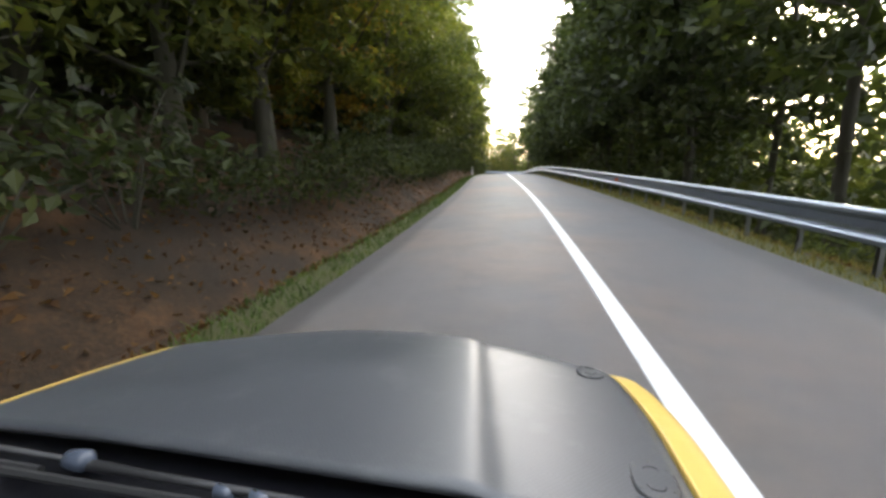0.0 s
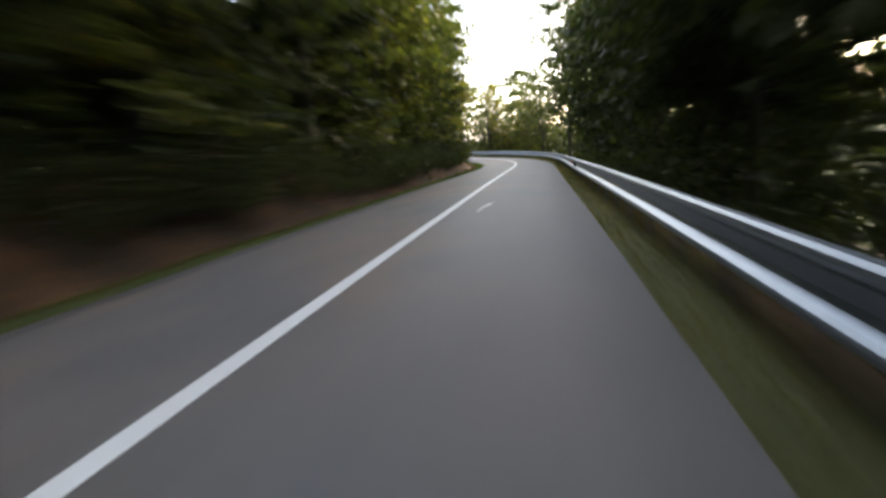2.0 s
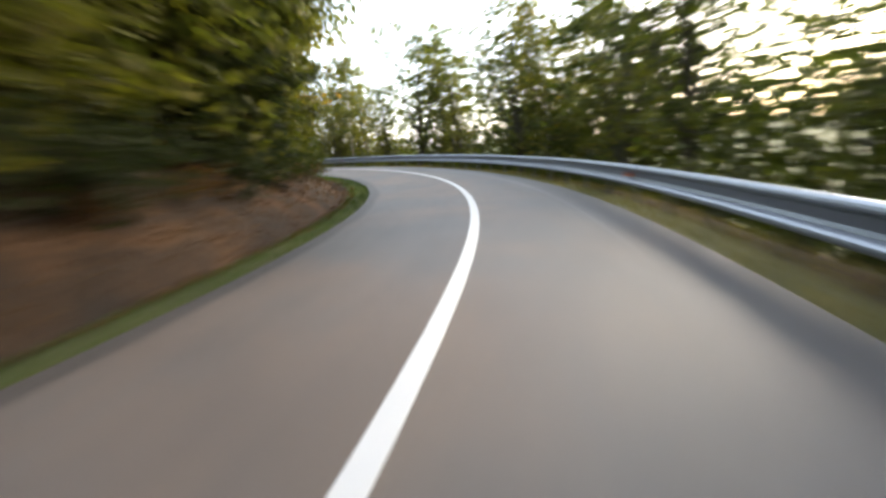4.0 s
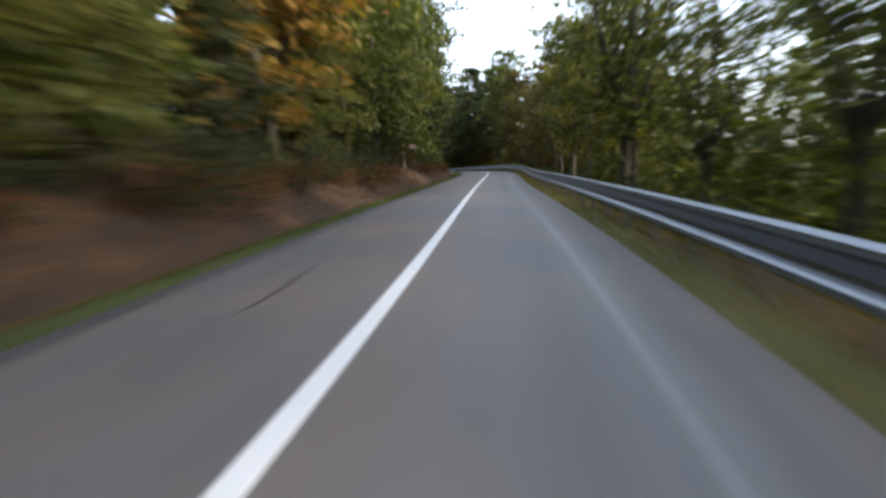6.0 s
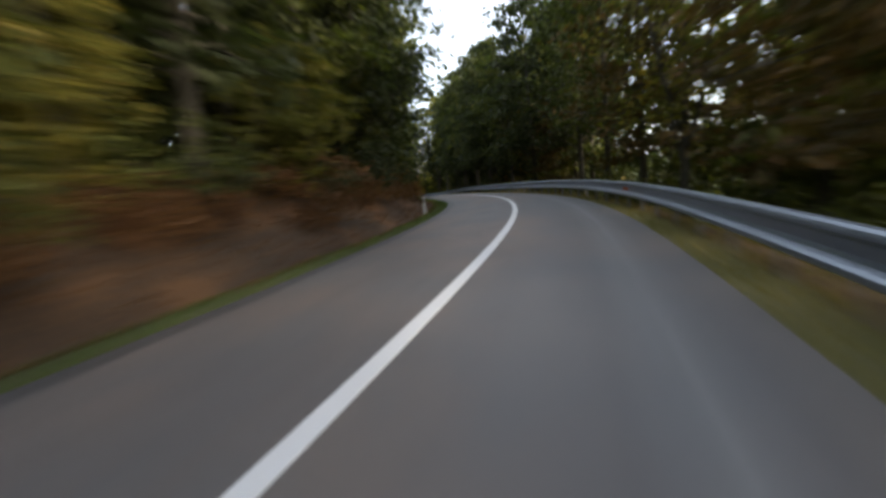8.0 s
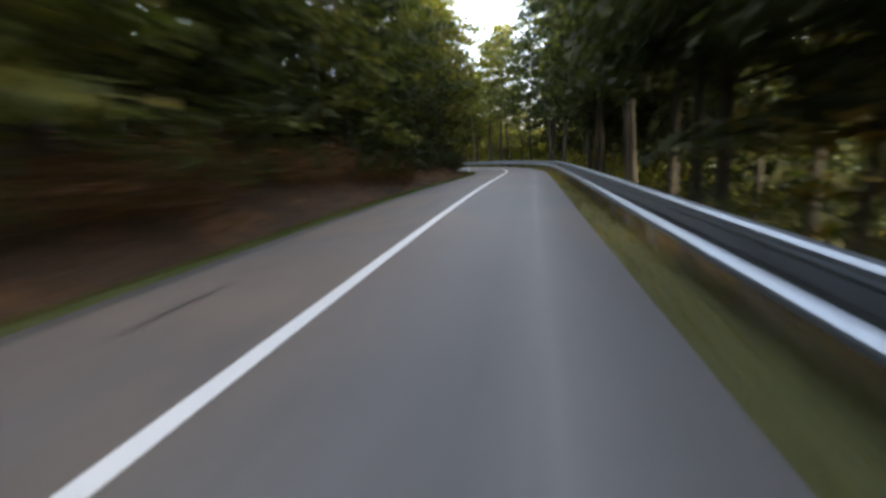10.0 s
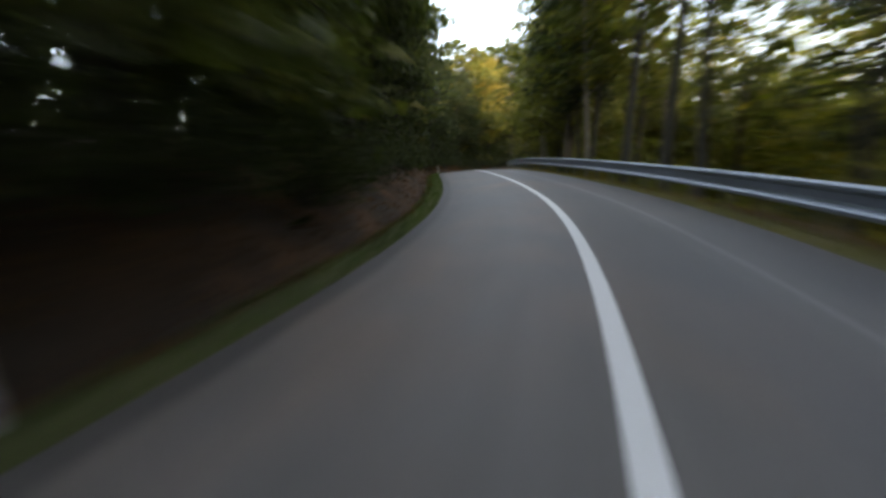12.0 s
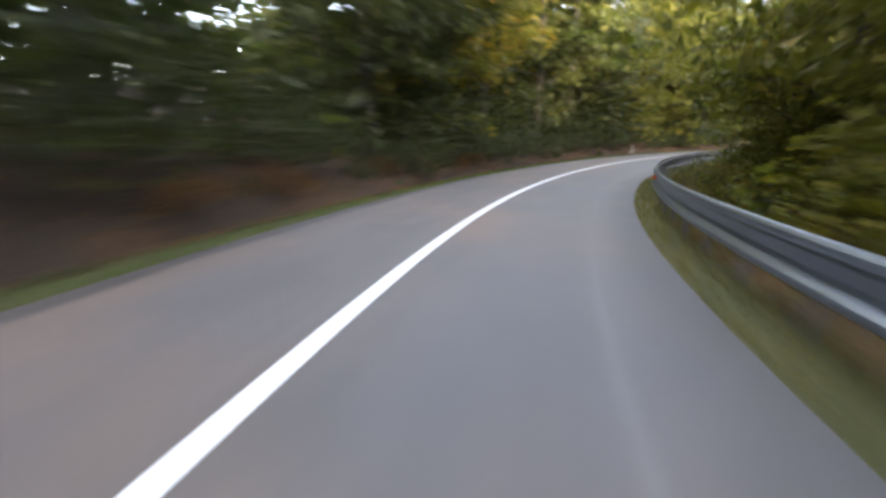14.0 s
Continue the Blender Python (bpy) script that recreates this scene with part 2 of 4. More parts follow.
def ground_material():
    """Mown verge beside the asphalt, then bare earth and leaf litter, meadow far off."""
    m, t, b = material("forest_ground")
    uv = t.nodes.new("ShaderNodeUVMap").outputs[0]
    sep = t.nodes.new("ShaderNodeSeparateXYZ")
    t.links.new(uv, sep.inputs[0])
    u = sep.outputs[0]
    blot, mid, fine = noise_of(t, 0.35, 4), noise_of(t, 2.2, 5), noise_of(t, 22, 8, 0.75)
    litter = ramp(t, fine, [(0.3, (0.016, 0.010, 0.005)), (0.5, (0.066, 0.033, 0.012)), (0.72, (0.170, 0.082, 0.028))])
    litter = mix(t, mid, litter, (0.034, 0.020, 0.010))
    drift = ramp(t, noise_of(t, 0.9, 5, 0.65), [(0.50, (0, 0, 0)), (0.66, (0.7, 0.7, 0.7))])
    litter = mix(t, drift, litter, mix(t, fine, (0.10, 0.042, 0.014), (0.24, 0.115, 0.040)))
    soil = ramp(t, noise_of(t, 0.5, 4, 0.6), [(0.44, (0, 0, 0)), (0.60, (0.75, 0.75, 0.75))])
    litter = mix(t, soil, litter, (0.022, 0.016, 0.010))
    grass = ramp(t, fine, [(0.3, (0.030, 0.042, 0.011)), (0.7, (0.090, 0.112, 0.030))])
    grass = mix(t, maths(t, 'MULTIPLY', blot, 0.65), grass, (0.13, 0.105, 0.045))
    meadow = mix(t, blot, (0.045, 0.062, 0.016), (0.090, 0.105, 0.030))
    uw = maths(t, 'ADD', u, maths(t, 'MULTIPLY', maths(t, 'SUBTRACT', mid, 0.5), 0.7))
    near = node(t, "ShaderNodeMapRange", From_Min=0.55, From_Max=0.85)
    t.links.new(uw, near.inputs[0])
    far = node(t, "ShaderNodeMapRange", From_Min=30.0, From_Max=40.0)
    t.links.new(u, far.inputs[0])
    c = mix(t, far.outputs[0], mix(t, near.outputs[0], grass, litter), meadow)
    t.links.new(c, b.inputs["Base Color"])
    b.inputs["Roughness"].default_value = 0.95
    bump(t, b, maths(t, 'ADD', fine, mid), 0.8, 0.06)
    return m


def leaf_material(name, stops, tree_spread=0.35):
    """Leaves that let some light through; each leaf and each tree has its own tint."""
    m, t, b = material(name)
    isl = t.nodes.new("ShaderNodeNewGeometry").outputs["Random Per Island"]
    obj = t.nodes.new("ShaderNodeObjectInfo").outputs["Random"]
    mass = node(t, "ShaderNodeMapRange", From_Min=0.3, From_Max=0.7, To_Min=-0.22, To_Max=0.22)      # boughs differ in tint
    t.links.new(noise_of(t, 0.7, 3, 0.5), mass.inputs[0])
    f = maths(t, 'ADD', maths(t, 'MULTIPLY', isl, 1 - tree_spread), maths(t, 'MULTIPLY', obj, tree_spread))
    f = maths(t, 'ADD', f, mass.outputs[0])
    c = ramp(t, f, stops)
    t.links.new(c, b.inputs["Base Color"])
    b.inputs["Roughness"].default_value = 0.65
    b.inputs["Specular IOR Level"].default_value = 0.3
    tr = t.nodes.new("ShaderNodeBsdfTranslucent")
    t.links.new(mix(t, 1.0, c, (1.0, 1.15, 0.55), 'MULTIPLY'), tr.inputs[0])
    mx = t.nodes.new("ShaderNodeMixShader")
    mx.inputs[0].default_value = 0.45
    t.links.new(b.outputs[0], mx.inputs[1])
    t.links.new(tr.outputs[0], mx.inputs[2])
    t.links.new(mx.outputs[0], t.nodes["Material Output"].inputs[0])
    return m


def bark_material(name, dark, light):
    m, t, b = material(name)
    mp = t.nodes.new("ShaderNodeMapping")
    mp.inputs["Scale"].default_value = (1, 1, 0.15)
    t.links.new(t.nodes.new("ShaderNodeTexCoord").outputs["Object"], mp.inputs[0])
    ridge, big = noise_of(t, 14, 8, 0.7, mp.outputs[0]), noise_of(t, 1.2, 3)
    c = mix(t, ridge, dark, light)
    t.links.new(mix(t, maths(t, 'MULTIPLY', big, 0.5), c, (0.05, 0.06, 0.03)), b.inputs["Base Color"])
    b.inputs["Roughness"].default_value = 0.9
    bump(t, b, ridge, 0.8, 0.04)
    return m


def steel_material():
    m, t, b = material("galvanised_steel")
    big, fine = noise_of(t, 1.5, 4), noise_of(t, 25, 6, 0.7)
    c = mix(t, fine, (0.20, 0.23, 0.27), (0.31, 0.35, 0.40))
    c = mix(t, ramp(t, big, [(0.5, (0, 0, 0)), (0.8, (0.6, 0.6, 0.6))]), c, (0.20, 0.20, 0.20))
    t.links.new(c, b.inputs["Base Color"])
    b.inputs["Metallic"].default_value = 0.9
    t.links.new(maths(t, 'ADD', maths(t, 'MULTIPLY', fine, 0.16), 0.27), b.inputs["Roughness"])
    bump(t, b, fine, 0.1, 0.005)
    return m


ASPHALT, PAINT, GROUND, STEEL = asphalt_material(), paint_material(), ground_material(), steel_material()
LEAF_GREEN = leaf_material("leaf_green", [(0.0, (0.034, 0.043, 0.012)), (0.45, (0.075, 0.090, 0.022)), (0.8, (0.125, 0.130, 0.030)), (1.0, (0.21, 0.165, 0.036))])
# leaf green lowered, so the shade under the canopy sits in the colour
LEAF_SHADED = leaf_material("leaf_shaded", [(0.0, (0.022, 0.029, 0.013)), (0.6, (0.044, 0.054, 0.019)), (1.0, (0.085, 0.090, 0.027))])
# olive leaf, lightened to carry sun that the trees opposite block
LEAF_OLIVE_LIT = leaf_material("leaf_olive_lit", [(0.0, (0.055, 0.060, 0.013)), (0.5, (0.120, 0.122, 0.024)), (0.85, (0.19, 0.165, 0.030)), (1.0, (0.27, 0.19, 0.035))])
LEAF_AUTUMN = leaf_material("leaf_autumn", [(0.0, (0.075, 0.070, 0.018)), (0.4, (0.16, 0.125, 0.026)), (0.75, (0.26, 0.16, 0.030)), (1.0, (0.27, 0.11, 0.025))])
LEAF_YELLOW = leaf_material("leaf_yellow", [(0.0, (0.10, 0.105, 0.022)), (0.5, (0.23, 0.20, 0.036)), (0.85, (0.34, 0.25, 0.042)), (1.0, (0.34, 0.18, 0.04))])
LEAF_RUSSET = leaf_material("leaf_russet", [(0.0, (0.045, 0.038, 0.014)), (0.5, (0.095, 0.066, 0.022)), (0.85, (0.16, 0.085, 0.026)), (1.0, (0.12, 0.12, 0.03))])
# lit copy of the leaf: light shining through it is put into the colour
LEAF_SUNLIT = leaf_material("leaf_lit_yellow_green", [(0.0, (0.075, 0.085, 0.014)), (0.5, (0.15, 0.155, 0.024)), (1.0, (0.28, 0.23, 0.035))])
LITTER = leaf_material("leaf_litter", [(0.0, (0.055, 0.026, 0.012)), (0.5, (0.115, 0.054, 0.021)), (1.0, (0.22, 0.115, 0.043))])
GRASS = leaf_material("grass_blades", [(0.0, (0.040, 0.066, 0.015)), (0.5, (0.090, 0.140, 0.032)), (0.8, (0.145, 0.155, 0.048)), (1.0, (0.23, 0.18, 0.08))])
GRASS_DRY = leaf_material("dry_grass_blades", [(0.0, (0.080, 0.078, 0.018)), (0.4, (0.17, 0.145, 0.036)), (0.75, (0.26, 0.19, 0.07)), (1.0, (0.34, 0.24, 0.11))])
BARK = bark_material("bark", (0.022, 0.018, 0.014), (0.078, 0.063, 0.048))
BARK_PALE = bark_material("bark_pale", (0.14, 0.125, 0.10), (0.40, 0.36, 0.29))
WHITE_PLASTIC = plain("white_plastic", (0.62, 0.61, 0.58), 0.5)
ZINC = plain("weathered_zinc", (0.15, 0.15, 0.145), 0.7, 0.2)
BLACK_PLASTIC = plain("black_plastic", (0.025, 0.025, 0.026), 0.5)
ORANGE = plain("orange_reflector", (0.75, 0.16, 0.03), 0.3)


# ---- mesh helpers ----
def mesh_of(name, verts, faces, mat, smooth=False, uvs=None):
    me = bpy.data.meshes.new(name)
    me.from_pydata([tuple(v) for v in verts], [], faces)
    me.materials.append(mat)
    if uvs is not None:
        lay = me.uv_layers.new(name="UVMap")
        idx = np.zeros(len(me.loops), dtype=np.int32)
        me.loops.foreach_get("vertex_index", idx)
        lay.data.foreach_set("uv", np.asarray(uvs, dtype=np.float32)[idx].ravel())
    if smooth:
        me.polygons.foreach_set("use_smooth", [True] * len(me.polygons))
    me.update()
    return me


def obj(name, me, parent=None, m=None, label=""):
    ob = new(name, me)
    if parent is not None:
        ob.parent = parent
    if m is not None:
        ob.matrix_basis = m
    if label:
        ob["label"] = label
    return ob


def strip(stations, ws, height):
    """Vertices, faces and (w, s) coordinates of a sheet that runs along the road."""
    verts, uvs, faces = [], [], []
    n = len(ws)
    for s in stations:
        for w in ws:
            verts.append(at(s, w, height(s, w)))
            uvs.append((w, s))
    for i in range(len(stations) - 1):
        for j in range(n - 1):
            a = i * n + j
            faces.append((a, a + 1, a + n + 1, a + n))
    return verts, faces, uvs


def tube(path, radii, sides=6):
    """Vertices and faces of a tapered tube along a path."""
    verts, faces = [], []
    path = [Vector(p) for p in path]
    for i, (p, r) in enumerate(zip(path, radii)):
        d = (path[min(i + 1, len(path) - 1)] - path[max(i - 1, 0)]).normalized()
        a = d.orthogonal().normalized()
        b = d.cross(a)
        for k in range(sides):
            g = 2 * math.pi * k / sides
            verts.append(p + (a * math.cos(g) + b * math.sin(g)) * r)
        if i:
            o = (i - 1) * sides
            for k in range(sides):
                faces.append((o + k, o + (k + 1) % sides, o + sides + (k + 1) % sides, o + sides + k))
    faces.append(tuple(range(len(verts) - sides, len(verts))))
    return verts, faces


def extend(verts, faces, more):
    o = len(verts)
    verts.extend(more[0])
    faces.extend(tuple(i + o for i in f) for f in more[1])


# ---- ground, road, painted line ----
stations = list(np.arange(S_MIN, S_MAX, 1.0))
g_ws = [-17, -14, -11.5, -9.5, -8, -7, -6.2, -5.6, -5.1, -4.7, -4.3, -3.95, -3.65, -3.35, -3.05, -2.75, -2.60,
        2.95, 3.10, 3.35, 3.65, 4.0, 4.4, 4.9, 5.5, 6.3, 7.2, 8.5, 10.5, 13, 16]
gv, gf, gu = strip(stations, g_ws, relief)
gu = [((-w - W_LEFT) if w < 0 else (w - W_RIGHT), s) for w, s in gu]


def nearest(x, y):
    d2 = (RX - x) ** 2 + (RY - y) ** 2
    i = int(d2.argmin())
    w = (x - RX[i]) * math.cos(TH[i]) + (y - RY[i]) * math.sin(TH[i])
    return SG[i], math.copysign(math.sqrt(d2[i]), w), RZ[i]


def axis(lo, hi):
    inner = np.arange(lo - 60, hi + 60, 5.0)
    steps = np.cumsum(np.geomspace(8, 420, 14))
    return np.concatenate([(lo - 60 - steps)[::-1], inner, hi + 60 + steps])


ax, ay = axis(RX.min(), RX.max()), axis(RY.min(), RY.max())
o = len(gv)
for y in ay:
    for x in ax:
        s, w, z = nearest(x, y)
        w_in = math.copysign(min(abs(w), 60), w)
        h = relief(s, w_in)
        d = abs(w)
        if d < 15.5:
            h = min(h, relief(s, math.copysign(15.5, w))) - 1.2 - (3.0 if w < 0 else 0.0)
        elif d < 20:
            h -= 0.25
        gv.append((x, y, z * math.exp(-max(0, d - 80) / 200) + h))
        gu.append((d - 3.0, s))
nx = len(ax)
for j in range(len(ay) - 1):
    for i in range(nx - 1):
        a = o + j * nx + i
        gf.append((a, a + 1, a + nx + 1, a + nx))
ground = obj("ground", mesh_of("ground", gv, gf, GROUND, True, gu))
tagged(ground, "sloping forest floor with brown leaf litter and grassy verges", "ground", kind="structure")

r_ws = list(np.linspace(-W_LEFT, W_RIGHT, 9))
rv, rf, ru = strip(stations, [-W_LEFT - 0.02] + r_ws + [W_RIGHT + 0.02],
                   lambda s, w: -0.14 if w < -W_LEFT - 0.01 or w > W_RIGHT + 0.01 else 0.0)
road = obj("road", mesh_of("road", rv, rf, ASPHALT, False, ru))
tagged(road, "narrow two-lane grey asphalt road with worn streaks", "road", kind="structure")
lv, lf, lu = strip(list(np.arange(S_MIN, S_MAX, 0.5)), [-0.078, -0.074, 0.074, 0.078],
                   lambda s, w: 0.006 if abs(w) < 0.076 else 0.001)
line = obj("centre_line", mesh_of("centre_line", lv, lf, PAINT, False, lu))
tagged(line, "continuous white painted line along the asphalt", "road marking", kind="structure")

# ---- guard rail ----
W_PROFILE = [(0.030, -0.212), (0.066, -0.208), (0.087, -0.190), (0.089, -0.164), (0.083, -0.142), (0.058, -0.120), (0.018, -0.092), (0.002, -0.050),
             (0.014, 0.050), (0.026, 0.072), (0.070, 0.092), (0.087, 0.110), (0.088, 0.132), (0.078, 0.160), (0.056, 0.184), (0.026, 0.194)]
RAIL_Z = 0.54


def rail_beam(s0, s1, name="rail_beam"):
    """One W-shaped length of rail, folded from sheet steel, open towards the back."""
    verts, faces = [], []
    ring = [(-d, z) for d, z in W_PROFILE] + [(-d + 0.004, z) for d, z in reversed(W_PROFILE)]
    ss = np.linspace(s0, s1, 5)
    n = len(ring)
    for s in ss:
        for dw, z in ring:
            verts.append(at(s, W_RAIL + 0.05 + dw, RAIL_Z + z))
    for i in range(len(ss) - 1):
        for j in range(n):
            a, b = i * n + j, i * n + (j + 1) % n
            faces.append((a, b, b + n, a + n))
    faces += [tuple(range(n)), tuple(range(len(verts) - n, len(verts)))]
    return mesh_of(name, verts, faces, STEEL)


def box(x0, x1, y0, y1, z0, z1):
    v = [(x, y, z) for z in (z0, z1) for y in (y0, y1) for x in (x0, x1)]
    f = [(0, 2, 3, 1), (4, 5, 7, 6), (0, 1, 5, 4), (1, 3, 7, 5), (3, 2, 6, 7), (2, 0, 4, 6)]
    return v, f


def guard_rail():
    rail = tagged(new("guard_rail"), "galvanised steel guard rail on posts along the outer verge", "guard rail")
    for s in np.arange(S_MIN + 4, S_MAX - 8, 4.0):
        obj("rail_beam", rail_beam(s, s + 4.0), rail)
    # C-section post with a spacer block towards the beam
    v, f = [], []
    for b in (box(-0.028, 0.028, 0.055, 0.060, -0.9, 0.68), box(-0.028, -0.023, 0.0, 0.055, -0.9, 0.68), box(0.023, 0.028, 0.0, 0.055, -0.9, 0.68)):
        extend(v, f, b)
    post = mesh_of("post", v, f, ZINC)
    sv, sf = box(-0.045, 0.045, -0.07, 0.0, 0.43, 0.65)
    spacer = mesh_of("spacer", sv, sf, ZINC)
    bv, bf = tube([(0, -0.080, 0.54), (0, -0.096, 0.54)], [0.016, 0.013], 6)
    bolt = mesh_of("bolt", bv, bf, STEEL)
    for s in np.arange(-24.0, 354.0, 4.0 / 3):
        x, y, z = at(s, W_RAIL + 0.13, 0)
        m = Matrix.Translation((x, y, z)) @ Matrix.Rotation(heading(s) - math.pi / 2, 4, 'Z')
        p = obj("post", post, rail, m)
        obj("spacer", spacer, p)
        obj("bolt", bolt, rail, m)
    rv2, rf2 = [(-0.055, 0.0, 0.0), (0.055, 0.0, 0.0), (0.04, 0.0, 0.09), (-0.04, 0.0, 0.09), (-0.055, -0.012, 0.0), (0.055, -0.012, 0.0), (0.04, -0.012, 0.09), (-0.04, -0.012, 0.09)], \
        [(0, 1, 2, 3), (4, 7, 6, 5), (0, 4, 5, 1), (1, 5, 6, 2), (2, 6, 7, 3), (3, 7, 4, 0)]
    refl = mesh_of("reflector", rv2, rf2, ORANGE)
    for s in (16, 41.5, 66.5, 96, 124, 153.2, 177, 202, 226, 252, 279, 305, 330):
        x, y, z = at(s, W_RAIL - 0.012, RAIL_Z - 0.045)
        obj("reflector", refl, rail, Matrix.Translation((x, y, z)) @ Matrix.Rotation(heading(s), 4, 'Z'), "small orange reflector in the rail's groove")
    return rail


guard_rail()


# ---- delineator posts ----
def delineator(s, w):
    ob = new("delineator_post")
    tagged(ob, "white plastic delineator post with a black band on the grass verge", "marker post", "delineator posts")
    x, y, z = at(s, w, relief(s, w))
    ob.matrix_basis = Matrix.Translation((x, y, z)) @ Matrix.Rotation(heading(s), 4, 'Z') @ Matrix.Scale(0.93, 4)

    def body(z0, z1, slope, name, mat, grow=0.0):
        sec = [(-0.06, -0.02), (-0.045, -0.045), (0.0, -0.052), (0.045, -0.045), (0.06, -0.02), (0.05, 0.02), (0.0, 0.055), (-0.05, 0.02)]
        v = [(a * (1 + grow), b * (1 + grow), z0 + slope * (a + 0.06) * 0) for a, b in sec] + [(a * (1 + grow), b * (1 + grow), z1 - slope * (b + 0.05)) for a, b in sec]
        f = [tuple(range(7, -1, -1)), tuple(range(8, 16))] + [(i, (i + 1) % 8, 8 + (i + 1) % 8, 8 + i) for i in range(8)]
        return obj(name, mesh_of(name, v, f, mat), ob)
    body(-0.15, 0.54, 0, "shaft", WHITE_PLASTIC)
    body(0.54, 0.69, 0, "band", BLACK_PLASTIC)
    body(0.69, 0.81, 0.6, "cap", WHITE_PLASTIC)
    v, f = box(-0.02, 0.02, -0.058, -0.050, 0.56, 0.67)
    obj("reflector", mesh_of("reflector", v, f, plain("reflector_glass", (0.55, 0.53, 0.48), 0.2)), ob)
    return ob


for s, w in ((39.3, -3.25), (128.8, -3.48), (181.3, -3.54), (249.1, -3.32), (289.6, -3.57), (331.0, -3.4)):
    delineator(s, w)


# ---- trees ----
def leaves(rng, centres, per, spread, size, flat=0.45, tri=False, each=1.0):
    """Loose leaves round the given centres: folded diamonds, each an island."""
    c = np.repeat(np.asarray(centres), per, axis=0)
    n = len(c)
    c = c + rng.normal(size=(n, 3)) * np.array([spread, spread, spread * flat]) * each
    up = rng.normal(size=(n, 3)) * 0.75 + np.array([0, 0, 0.8])
    up /= np.linalg.norm(up, axis=1)[:, None]
    d = np.cross(up, rng.normal(size=(n, 3)))
    d /= np.linalg.norm(d, axis=1)[:, None] + 1e-9
    e = np.cross(up, d)
    ln = size * rng.uniform(0.6, 1.35, size=(n, 1))
    v = np.stack([c - d * ln * 0.5, c + e * ln * 0.27 + up * ln * 0.06, c + d * ln * 0.5 - up * ln * 0.1, c - e * ln * 0.27 + up * ln * 0.06], 1).reshape(-1, 3)
    if tri:
        v = np.stack([c - d * ln * 0.5 - e * ln * 0.32, c - d * ln * 0.3 + e * ln * 0.36, c + d * ln * 0.6 - up * ln * 0.1], 1).reshape(-1, 3)
        return v, np.arange(n * 3).reshape(-1, 3)
    i = np.arange(n) * 4
    f = np.stack([i, i + 1, i + 2, i + 3], 1)
    return v, f


def tree_model(seed, height, base, radius, boughs, sprays, per, trunk_r, mat, bark, lean=0.0, reach=0.0, droop=0.22, size=0.32, forks=0, rise=0.14, flat=0.36):
    """A trunk, forked where asked for, with curved boughs; flat sprays of leaves sit along the outer part of each bough."""
    rng = np.random.default_rng(seed)
    root = new("tree")
    bend = rng.normal(size=2) * 0.35
    v, f = [], []

    def main_stem(k):
        return Vector((lean * k * k + bend[0] * math.sin(k * 3), bend[1] * math.sin(k * 2.4 + 1) - bend[1] * math.sin(1), height * k))

    stems = [(main_stem, 0.0)]
    for i in range(forks):
        g = 2 * math.pi * (i + rng.uniform(0, 0.6)) / forks
        k0 = rng.uniform(0.16, 0.34)
        out = Vector((math.cos(g), math.sin(g), 0)) * radius * rng.uniform(0.42, 0.68)
        stems.append(((lambda k, k0=k0, out=out: main_stem(k) + out * max(0.0, (k - k0) / (1 - k0)) ** 0.75), k0))
    for stem, k0 in stems:
        ks = np.linspace(k0, 0.97, 8)
        pts = [stem(k) for k in ks]
        thick = trunk_r if k0 == 0 else trunk_r * 0.66
        if k0 == 0:
            pts[0].z = -0.6
        extend(v, f, tube(pts, [thick * (1.4 if i == 0 and k0 == 0 else 1) * (1 - 0.92 * k) for i, k in enumerate(ks)], 7))
    centres, spreads = [], []
    for i in range(boughs):
        q = (i + rng.uniform()) / boughs
        k = base / height + (0.98 - base / height) * q
        stem, k0 = stems[int(rng.integers(len(stems)))]
        if k < k0 + 0.06:
            stem = main_stem
        prof = math.sqrt(max(0.06, 1 - (((q - 0.42) / 0.6) if q > 0.42 else ((0.42 - q) / 0.75)) ** 3))
        g = i * 2.39996 + rng.normal() * 0.5
        side = Vector((-math.sin(g), math.cos(g), 0))
        length = radius * prof * rng.uniform(0.55, 1.08) * (1 + reach * math.cos(g)) * (0.72 if forks else 1.0)
        start = stem(max(0.05, k - 0.05))
        out = Vector((math.cos(g), math.sin(g), 0)) * length
        mid = start + out * 0.5 + Vector((0, 0, (0.02 + rise * 0.75) * length))
        tip = start + out + side * length * rng.normal() * 0.12 + Vector((0, 0, length * (rise - droop * (1 - 0.7 * q) + rng.normal() * 0.07)))
        if tip.x > 2.6:      # boughs that reach out over the verge stay high
            tip.z = max(tip.z, 4.6 + 0.8 * (tip.x - 2.6))
            mid.z = max(mid.z, tip.z - 0.3)
        tr = min(0.075, trunk_r * (1 - 0.85 * k) * 0.4)
        extend(v, f, tube([start, mid, tip], [tr, tr * 0.6, 0.012], 3))
        for j in range(sprays):
            u = 0.28 + 0.77 * ((j + rng.uniform()) / sprays)
            c = start * (1 - u) ** 2 + (mid * 2 - (start + tip) * 0.5) * (2 * u * (1 - u)) + tip * u * u
            c = c + side * rng.normal() * length * 0.17 * (1.25 - u) + Vector((0, 0, rng.normal() * 0.13))
            centres.append(c)
            spreads.append((0.2 + 0.075 * length * rng.uniform(0.6, 1.3)) * (0.85 + 0.35 * flat))
    obj("trunk", mesh_of("trunk", v, f, bark, True), root)
    spread = np.repeat(np.asarray(spreads), per)[:, None]
    lv_, lf_ = leaves(rng, centres, per, 1.0, size, flat, True, spread)
    obj("crown", mesh_of("crown", lv_, lf_.tolist(), mat), root)
    return root


